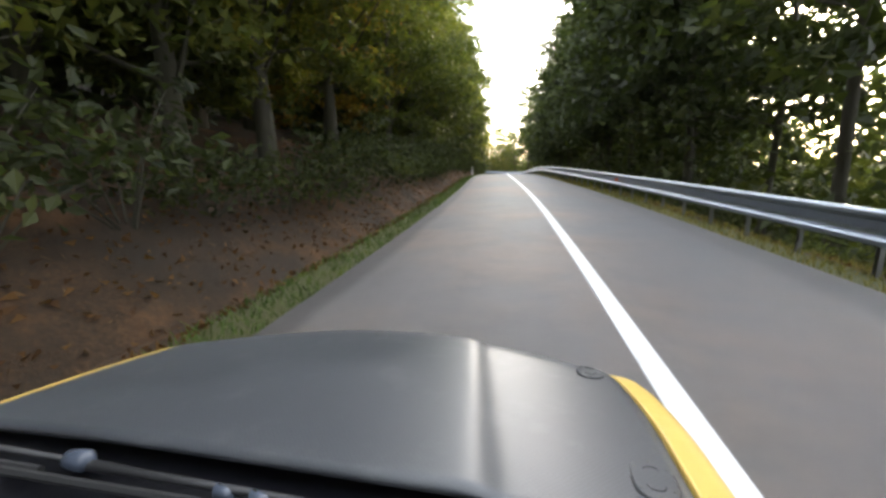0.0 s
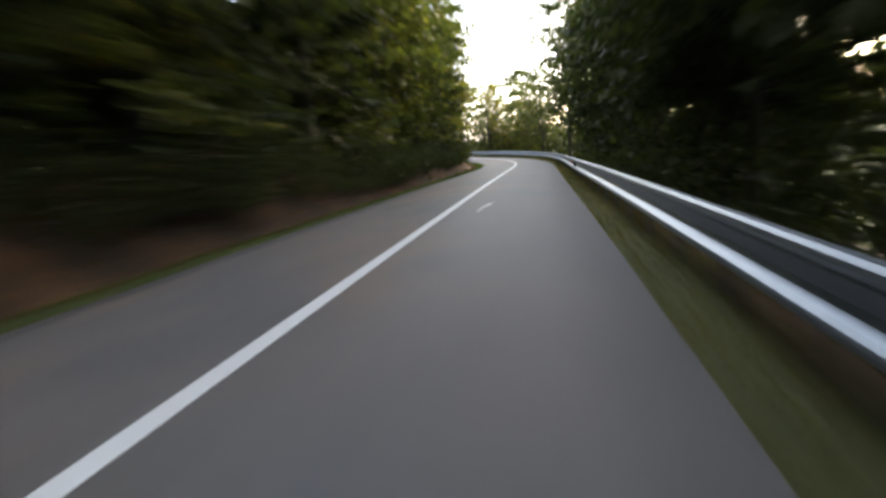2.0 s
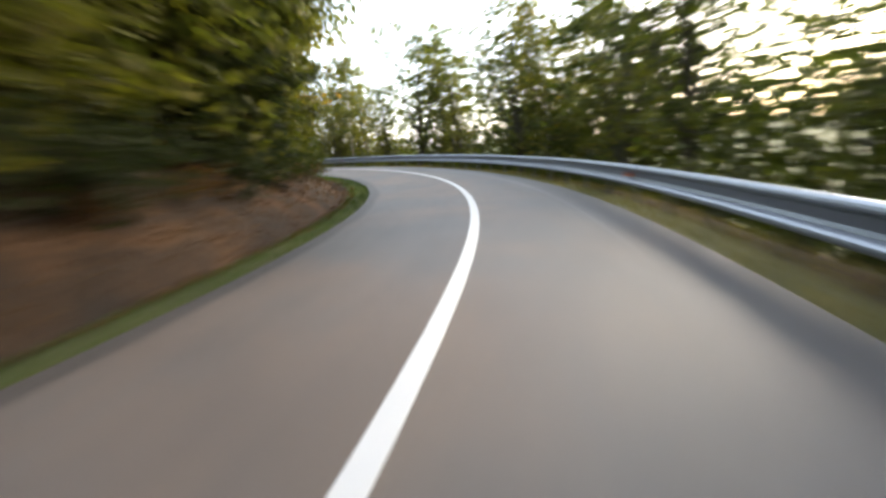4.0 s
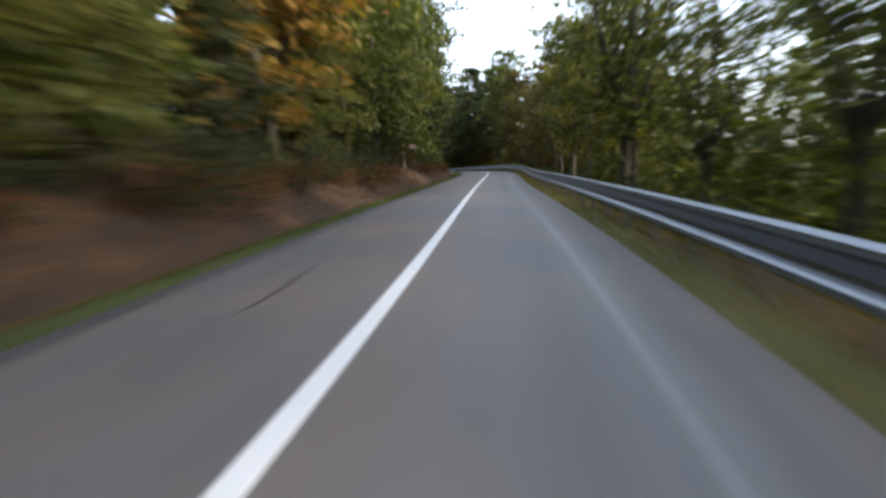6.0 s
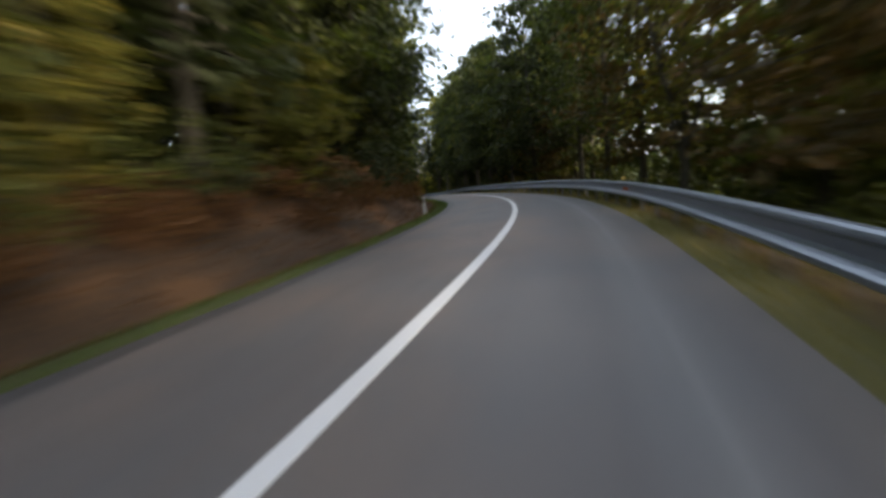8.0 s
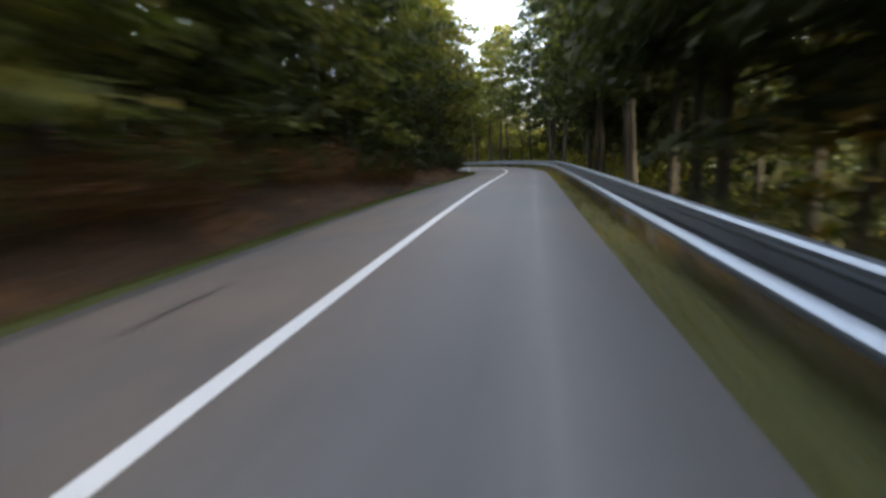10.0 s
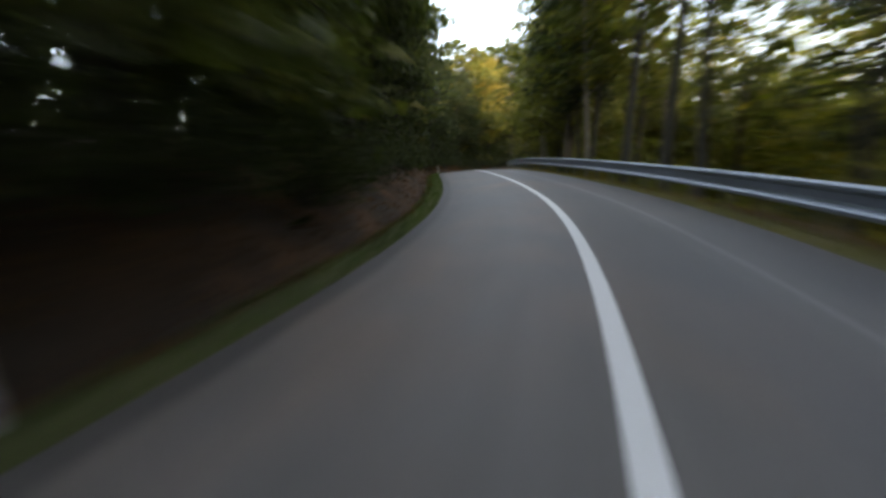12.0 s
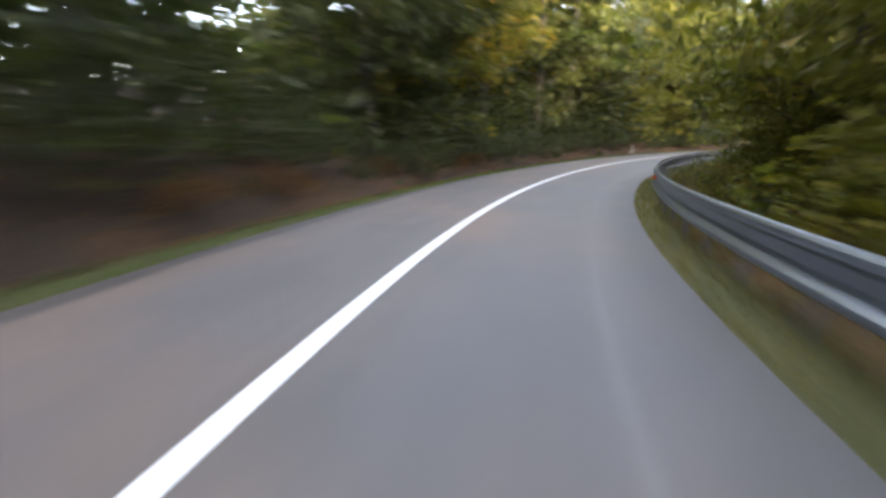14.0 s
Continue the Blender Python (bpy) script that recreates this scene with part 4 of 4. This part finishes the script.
far_woods(78, 1, 9.0, 15.0, 1.5, lambda s: 8.5, 7500, 0.36, "leafy young trees down the first slope", 8, 34)
far_woods(70, 1, 9.6, 15.0, 0.2, lambda s: 10.5, 36000, 0.42, "green thicket below the bend", 92, 182, LEAF_GREEN)
far_woods(63, 1, 14.0, 26, 0.3, lambda s: 8.5, 22000, 0.6, "light green woods below the bend", 122, 175, LEAF_GREEN)
far_woods(66, 1, 14.0, 24, 0.3, lambda s: 16.0, 20000, 0.7, "dark green woods on the falling slope", 175, 246)
far_woods(77, 1, 15.0, 29, 0.3, lambda s: 20.0, 22000, 0.65, "green woods behind the trunks", 236, 264, LEAF_GREEN)
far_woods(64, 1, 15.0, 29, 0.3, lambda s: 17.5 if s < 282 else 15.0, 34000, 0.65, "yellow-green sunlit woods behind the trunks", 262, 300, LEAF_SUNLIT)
far_woods(65, 1, 13.0, 24, 0.3, lambda s: 15.0, 18000, 0.8, "olive green forest beyond the rail", 286, 375, LEAF_OLIVE_LIT)


# ---- grass and fallen leaves ----
def blades(name, seed, side, u0, u1, count, tall, label, mat=None):
    r = np.random.default_rng(seed)
    s = r.uniform(S_MIN + 20, S_MAX - 30, count)
    u = u0 + (u1 - u0) * r.uniform(0, 1, count)
    w = (W_RIGHT + u) if side > 0 else (-W_LEFT - u)
    x, y, z = at(s, w, 0)
    z = z + np.array([relief(a, b) for a, b in zip(s, w)])
    p = np.stack([x, y, z], 1)
    g = r.uniform(0, 2 * math.pi, count)
    d = np.stack([np.cos(g), np.sin(g), 0 * g], 1)
    h = tall * r.uniform(0.4, 1.3, count)[:, None]
    tip = p + np.array([0, 0, 1]) * h + r.normal(size=(count, 3)) * np.array([1, 1, 0]) * h * 0.45
    v = np.stack([p - d * 0.007 * (1 + h * 3), p + d * 0.007 * (1 + h * 3), tip], 1).reshape(-1, 3)
    f = np.arange(count * 3).reshape(-1, 3).tolist()
    tagged(obj(name, mesh_of(name, v, f, mat or GRASS)), label, "grass", kind="stuff")


blades("grass_verge", 3, -1, 0.0, 0.75, 80000, 0.09, "short green grass strip along the asphalt edge")
blades("grass_verge", 4, 1, 0.0, 1.2, 90000, 0.10, "short green and straw grass under the guard rail", GRASS_DRY)


def fallen(seed, side, u0, u1, count):
    r = np.random.default_rng(seed)
    s = r.uniform(S_MIN + 20, S_MAX - 30, count)
    u = u0 + (u1 - u0) * r.uniform(0, 1, count) ** 1.3
    w = (W_RIGHT + u) if side > 0 else (-W_LEFT - u)
    x, y, z = at(s, w, 0)
    z = z + np.array([relief(a, b) for a, b in zip(s, w)]) + 0.03
    v, f = leaves(r, np.stack([x, y, z], 1), 1, 0.01, 0.085, 0.5, True)
    tagged(obj("fallen_leaves", mesh_of("fallen_leaves", v, f.tolist(), LITTER)), "brown fallen leaves scattered on the bank", "leaves", kind="stuff")


fallen(8, -1, 0.5, 6.0, 80000)
fallen(9, 1, 0.6, 4.0, 20000)


# ---- bitumen patches on the asphalt ----
TAR = plain("bitumen", (0.030, 0.029, 0.029), 0.5)


def tar_patch(s0, s1, w, width):
    r = random.Random(int(s0 * 10))
    ss = np.linspace(s0, s1, 9)
    v = []
    for i, s_ in enumerate(ss):
        half = width * (0.35 + 0.65 * math.sin(math.pi * (i + 0.5) / 9)) * r.uniform(0.7, 1.2) / 2
        c = w + 0.04 * math.sin(s_ * 3)
        v += [at(s_, c - half, 0.004), at(s_, c + half, 0.004)]
    f = [(2 * i, 2 * i + 1, 2 * i + 3, 2 * i + 2) for i in range(8)]
    return tagged(obj("tar_patch", mesh_of("tar_patch", v, f, TAR)), "dark bitumen repair smear on the asphalt", "road patch", kind="structure")


for a, b, c, d in ((138.9, 139.9, 0.45, 0.07), (227.8, 228.6, 0.66, 0.07), (129.9, 131.6, -1.3, 0.06), (206.2, 207.4, -1.5, 0.06), (271.0, 272.0, 1.2, 0.5), (279.5, 280.2, 0.9, 0.4)):
    tar_patch(a, b, c, d)


def paint_fleck(s0, s1, w0, w1, width):
    """A thin stray smear of road paint."""
    ss = np.linspace(0, 1, 7)
    v = []
    for k in ss:
        half = width * (0.3 + 0.7 * math.sin(math.pi * (0.1 + 0.8 * k))) / 2
        c = w0 + (w1 - w0) * k ** 1.4
        v += [at(s0 + (s1 - s0) * k, c - half, 0.004), at(s0 + (s1 - s0) * k, c + half, 0.004)]
    f = [(2 * i, 2 * i + 1, 2 * i + 3, 2 * i + 2) for i in range(6)]
    return tagged(obj("paint_fleck", mesh_of("paint_fleck", v, f, PAINT)), "stray smear of white road paint on the asphalt", "road marking", kind="structure")


paint_fleck(55.5, 56.7, 0.60, 0.77, 0.05)


# ---- small sign on the bank ----
def small_sign(s0, w):
    x, y, z = at(s0, w, 0)
    h = relief(s0, w)
    ob = tagged(new("small_sign"), "small faded pinkish sign plate on a thin wooden stake", "sign")
    ob.matrix_basis = Matrix.Translation((x, y, z + h)) @ Matrix.Rotation(heading(s0), 4, 'Z')
    top = 2.62 - h
    obj("stake", mesh_of("stake", *tube([(0, 0.03, -0.3), (0, 0.03, top)], [0.028, 0.024], 8), BARK), ob)
    v, f = box(-0.20, 0.20, -0.012, 0.004, top - 0.25, top)
    obj("plate", mesh_of("plate", v, f, plain("faded_plate", (0.66, 0.50, 0.45), 0.5)), ob, None, "faded pinkish plate")


small_sign(154.6, -4.5)

# ---- the car that carries the camera, standing where the drive begins ----
YELLOW = plain("yellow_car_paint", (0.70, 0.47, 0.11), 0.4, grain=0.06)
RUBBER = plain("tyre_rubber", (0.022, 0.022, 0.022), 0.85)
RIM = plain("painted_rim", (0.30, 0.31, 0.32), 0.4, 0.8)
GREY_CAP = plain("grey_plastic_cap", (0.075, 0.09, 0.12), 0.22)


def carbon_material():
    m, t, b = material("dull_carbon_bonnet")
    co = t.nodes.new("ShaderNodeTexCoord").outputs["Object"]
    weave = t.nodes.new("ShaderNodeTexChecker")
    weave.inputs["Scale"].default_value = 260
    t.links.new(co, weave.inputs[0])
    haze = noise_of(t, 2.2, 5, 0.6)
    dust = noise_of(t, 9, 6, 0.7)
    c = mix(t, weave.outputs["Fac"], (0.034, 0.037, 0.042), (0.048, 0.052, 0.059))
    c = mix(t, maths(t, 'MULTIPLY', haze, 0.55), c, (0.135, 0.142, 0.152))
    t.links.new(mix(t, ramp(t, dust, [(0.55, (0, 0, 0)), (0.85, (0.35, 0.35, 0.35))]), c, (0.20, 0.20, 0.20)), b.inputs["Base Color"])
    t.links.new(maths(t, 'ADD', maths(t, 'MULTIPLY', haze, 0.25), 0.24), b.inputs["Roughness"])
    b.inputs["Specular IOR Level"].default_value = 0.6
    bump(t, b, weave.outputs["Fac"], 0.05, 0.002)
    return m


def glass_material():
    m, t, b = material("windscreen_glass")
    b.inputs["Base Color"].default_value = (0.02, 0.025, 0.025, 1)
    b.inputs["Roughness"].default_value = 0.06
    b.inputs["Coat Weight"].default_value = 0.5
    smear = noise_of(t, 6, 4)
    t.links.new(maths(t, 'ADD', maths(t, 'MULTIPLY', smear, 0.12), 0.02), b.inputs["Roughness"])
    return m


CARBON, CAR_GLASS = carbon_material(), glass_material()
CX = -0.385      # the car's middle; the camera sits above its outer side


def half_b(y):
    """Half width of the bonnet."""
    return 0.534 - 0.055 * max(0, y - 0.435) - 0.5 * max(0, y - 0.55) ** 2


def top_z(x, y):
    """Height of the bonnet's skin; it rolls over towards the nose and the sides."""
    u = min(1.1, abs(x - CX) / half_b(y))
    nose = 0.885 - 0.135 * u ** 2.4
    z = 0.891 - 0.10 * (y - 0.36) - 2.5 * max(0, y - nose) ** 2 - 0.006 * u ** 4
    edge = 0.322 - 0.19 * (y - 0.387)
    if x < CX:      # the far crease is worn soft
        return z + 0.011 / (1 + math.exp((abs(x - CX) - edge) * 13))
    return z + 0.011 / (1 + math.exp((abs(x - CX) - edge) * 130))


def grid(us, vs, fn):
    verts = [fn(u, v) for v in vs for u in us]
    n = len(us)
    return verts, [(j * n + i, j * n + i + 1, (j + 1) * n + i + 1, (j + 1) * n + i) for j in range(len(vs) - 1) for i in range(n - 1)]


def thicken(verts, faces, d):
    """Gives a sheet a thickness d downwards, with closed rims."""
    n = len(verts)
    out = list(verts) + [(x, y, z - d) for x, y, z in verts]
    fs = list(faces) + [tuple(n + i for i in reversed(f)) for f in faces]
    edges = {}
    for f in faces:
        for a, b in zip(f, f[1:] + f[:1]):
            edges[(a, b)] = 1
    fs += [(b, a, a + n, b + n) for a, b in edges if (b, a) not in edges]
    return out, fs


def car_model():
    car = tagged(new("car"), "yellow small car with a dull black bonnet and bonnet latches", "car")

    # body: rings of a rounded box from nose to tail
    ys = [1.24, 1.20, 1.12, 1.04, 0.96, 0.86, 0.76, 0.6, 0.50, 0.46, 0.3, 0.1, -0.4, -1.0, -1.6, -2.1, -2.4, -2.52]
    v, f = [], []
    for y in ys:
        end = 0.93 if y in (1.24, -2.52) else 1.0
        hb = half_b(max(0.36, min(y, 1.0)))
        tz = min(0.875, top_z(CX, max(y, 0.36)), top_z(CX + hb, max(y, 0.36))) - 0.022 if y < 0.97 else 0.78 - 1.1 * (y - 0.96) ** 1.2
        if y < 0.48:
            tz = 0.835
        low = min(0.24 + 0.35 * max(0, y - 0.8), tz - 0.2)
        wide = 0.68 - (0.75 * (y - 0.75) ** 2 if y > 0.75 else 0)
        half = [(0.0, tz), (hb * 0.6, tz), (hb, tz - 0.004), (hb + 0.028, tz - 0.012), (min(wide, hb + 0.055), tz - 0.05), (min(wide, hb + 0.09), tz - 0.12), (wide, tz - 0.27),
                (wide, (tz + low) / 2 - 0.1), (wide - 0.02, low + 0.06), (wide - 0.09, low), (0.0, low)]
        ring = [(p, q) for p, q in half] + [(-p, q) for p, q in half[-2:0:-1]]
        n = len(ring)
        v += [(CX + p * end, y, q) for p, q in ring]
    for i in range(len(ys) - 1):
        for k in range(n):
            a, b = i * n + k, i * n + (k + 1) % n
            f.append((a, b, b + n, a + n))
    f += [tuple(range(n - 1, -1, -1)), tuple(range(len(v) - n, len(v)))]
    obj("body", mesh_of("body", v, f, YELLOW, True), car, None, "bright yellow body shell")

    # bonnet: a sheet with a raised middle between two creases
    def bonnet_at(u, y):
        x = CX + u * half_b(y)
        return (x, y, top_z(x, y))
    us = list(np.linspace(-1, 1, 81))
    bv, bf = grid(us, list(np.linspace(0.38, 1.02, 30)), bonnet_at)
    bv, bf = thicken(bv, bf, 0.010)
    bonnet = obj("bonnet", mesh_of("bonnet", bv, bf, CARBON, True), car, None, "dull black carbon bonnet with faint haze")

    # fender tops beside the bonnet
    for side in (-1, 1):
        def fender_at(k, y):
            x_in = CX + side * (half_b(y) + 0.007)
            return (x_in + side * (0.036 if side > 0 else 0.027) * k, y, top_z(x_in, y) - 0.002 - 0.004 * k - 0.022 * max(0, k - 0.8) ** 1.5)
        fv, ff = grid([0, 0.15, 0.35, 0.6, 0.8, 0.95, 1.1, 1.3], list(np.linspace(0.10, 1.0, 34)), fender_at)
        fv, ff = thicken(fv, ff, 0.02)
        obj("fender", mesh_of("fender", fv, ff, YELLOW, True), car, None, "bright yellow fender edge")

        # dark strip laid under the shut line in place of its shaded gap
        gv_, gf_ = grid([0.0, 0.5, 1.0], list(np.linspace(0.10, 1.0, 34)),
                        lambda k, y: (CX + side * (half_b(y) - 0.004 + 0.014 * k), y, top_z(CX + side * half_b(y), y) - 0.013))
        gv_, gf_ = thicken(gv_, gf_, 0.006)
        obj("seal", mesh_of("seal", gv_, gf_, RUBBER, True), car, None, "dark strip added as the gap of the shut line")

    # flush latches: a rounded plate with six screws and an oval tongue between two slots
    for x, y in ((0.113, 0.464), (0.069, 0.785)):
        def spot(px, py, h):
            return (x + px, y + py, top_z(x + px, y + py) + h)

        def outline(a, b_, k):
            g = 2 * math.pi * k / 24
            c, s_ = math.cos(g), math.sin(g)
            return math.copysign(abs(c) ** 0.72, c) * a, math.copysign(abs(s_) ** 0.72, s_) * b_
        pv = [spot(*outline(0.024, 0.037, k), 0.0008) for k in range(24)] + [spot(*outline(0.0228, 0.0358, k), 0.0026) for k in range(24)]
        pf = [(k, (k + 1) % 24, 24 + (k + 1) % 24, 24 + k) for k in range(24)] + [tuple(range(24, 48))]
        latch = obj("latch", mesh_of("latch", pv, pf, CARBON), bonnet, None, "dark oval bonnet latch")
        rim_pts = [spot(*outline(0.0245, 0.0375, k), 0.0006) for k in range(12, 26)]
        obj("rim", mesh_of("rim", *tube(rim_pts, [0.0014] * len(rim_pts), 5), BLACK_PLASTIC), latch)
        for k0, k1 in ((3, 10), (14, 23)):
            slot = [spot(*outline(0.011, 0.022, k), 0.0026) for k in range(k0, k1)]
            obj("slot", mesh_of("slot", *tube(slot, [0.0011] * len(slot), 5), BLACK_PLASTIC), latch)
        for k in (2, 6, 10, 14, 18, 22):
            px, py = outline(0.0195, 0.0325, k)
            obj("screw", mesh_of("screw", *tube([spot(px, py, 0.0015), spot(px, py, 0.0036)], [0.0022, 0.0018], 8), ZINC), latch)

    # cowl, windscreen, roof
    cv, cf = grid(list(np.linspace(-0.60, 0.55, 15)), [0.10, 0.18, 0.26, 0.32, 0.36, 0.388, 0.44], lambda u, y: (CX + u, y, 0.862 - 0.012 * math.sin((y - 0.1) * 11) ** 2 + 0.01 * (0.388 - y)))
    cv, cf = thicken(cv, cf, 0.02)
    obj("cowl", mesh_of("cowl", cv, cf, plain("cowl_plastic", (0.006, 0.006, 0.009), 0.45), True), car, None, "black plastic cowl under the windscreen")
    wv, wf = grid(list(np.linspace(-1, 1, 13)), list(np.linspace(0, 1, 7)),
                  lambda u, k: (CX + u * (0.62 - 0.08 * k), 0.24 - 0.51 * k - 0.05 * u * u * (1 - 0.3 * k), 0.872 + 0.30 * k + 0.03 * math.sin(math.pi * k) - 0.02 * u * u))
    wv, wf = thicken(wv, wf, 0.006)
    obj("windscreen", mesh_of("windscreen", wv, wf, CAR_GLASS, True), car, None, "windscreen glass with faint reflections")
    rv_, rf_ = grid(list(np.linspace(-1, 1, 13)), list(np.linspace(0, 1, 8)),
                    lambda u, k: (CX + u * 0.56, -0.29 - 1.25 * k, 1.17 + 0.04 * math.sin(math.pi * k) - 0.05 * abs(u) ** 3))
    rv_, rf_ = thicken(rv_, rf_, 0.03)
    obj("roof", mesh_of("roof", rv_, rf_, YELLOW, True), car)
    for side in (-1, 1):
        sv_, sf_ = grid([0.20, -0.30, -0.9, -1.54, -2.0], [0.0, 1.0],
                        lambda y, k: (CX + side * (0.62 - 0.07 * k), (y if k == 0 else max(-1.54, min(-0.29, y))), 0.85 + 0.28 * k))
        m_ = len(sv_)
        sv_ = sv_ + [(x - side * 0.008, y, z) for x, y, z in sv_]
        sf_ = sf_ + [tuple(m_ + i for i in reversed(q)) for q in sf_]
        obj("side_window", mesh_of("side_window", sv_, sf_, CAR_GLASS), car)
    bv2, bf2 = grid(list(np.linspace(-1, 1, 9)), [0.0, 0.5, 1.0], lambda u, k: (CX + u * (0.56 + 0.04 * k), -1.54 - 0.46 * k, 1.16 - 0.30 * k - 0.04 * abs(u) ** 3))
    bv2, bf2 = thicken(bv2, bf2, 0.008)
    obj("rear_window", mesh_of("rear_window", bv2, bf2, CAR_GLASS, True), car)

    # wipers at rest along the cowl, their spindle caps beside them
    for x0, x1, r in ((-0.602, -0.20, 0.013), (-0.98, -0.63, 0.013)):
        z = 0.872
        arm = [(x0, 0.352, z + 0.004), (x0 + 0.10, 0.346, z + 0.010), (x1, 0.352, z + 0.006)]
        wip = obj("wiper", mesh_of("wiper", *tube(arm, [0.008, 0.006, 0.004], 8), BLACK_PLASTIC, True), car, None, "black wiper arm at rest")
        obj("blade", mesh_of("blade", *tube([(x0 - 0.10, 0.318, z + 0.006), (x1 - 0.02, 0.332, z + 0.004)], [0.006, 0.005], 6), RUBBER), wip)
        cap = [(x0 - 0.030, 0.352, z + 0.001), (x0 - 0.022, 0.352, z + 0.007), (x0 + 0.006, 0.352, z + 0.009), (x0 + 0.015, 0.352, z + 0.006)]
        obj("spindle_cap", mesh_of("spindle_cap", *tube(cap, [0.007, r * 1.05, r * 1.1, 0.006], 14), GREY_CAP, True), wip, None, "grey plastic spindle cap")
    for x0 in (-0.371, -0.322):
        jet = [(x0 - 0.012, 0.345, 0.873), (x0 - 0.010, 0.345, 0.879), (x0 + 0.006, 0.345, 0.877), (x0 + 0.014, 0.345, 0.873)]
        obj("washer_jet", mesh_of("washer_jet", *tube(jet, [0.004, 0.009, 0.007, 0.002], 10), GREY_CAP, True), car, None, "small grey washer jet")
    # wheels
    for x in (CX - 0.63, CX + 0.63):
        for y in (0.62, -1.72):
            tyre_ring, tf = [], []
            sec = [(-0.085, 0.20), (-0.09, 0.25), (-0.075, 0.285), (0.075, 0.285), (0.09, 0.25), (0.085, 0.20)]
            for k in range(28):
                g = 2 * math.pi * k / 28
                for dx, r in sec:
                    tyre_ring.append((x + dx, y + r * math.cos(g), 0.287 + r * math.sin(g)))
            q = len(sec)
            tf = [(k * q + i, k * q + (i + 1) % q, ((k + 1) % 28) * q + (i + 1) % q, ((k + 1) % 28) * q + i) for k in range(28) for i in range(q)]
            wheel = obj("wheel", mesh_of("wheel", tyre_ring, tf, RUBBER, True), car)
            obj("rim", mesh_of("rim", *tube([(x - 0.06, y, 0.287), (x - 0.02, y, 0.287), (x + 0.06, y, 0.287)], [0.2, 0.18, 0.2], 24), RIM), wheel)
    return car


car = car_model()
car.matrix_basis = Matrix.Translation((-0.904, 7.977, 1.238)) @ Matrix.Rotation(radians(-3.9), 4, 'Z') @ Matrix.Rotation(radians(-2.1), 4, 'Y') @ Matrix.Translation((0, 0, -1.24))
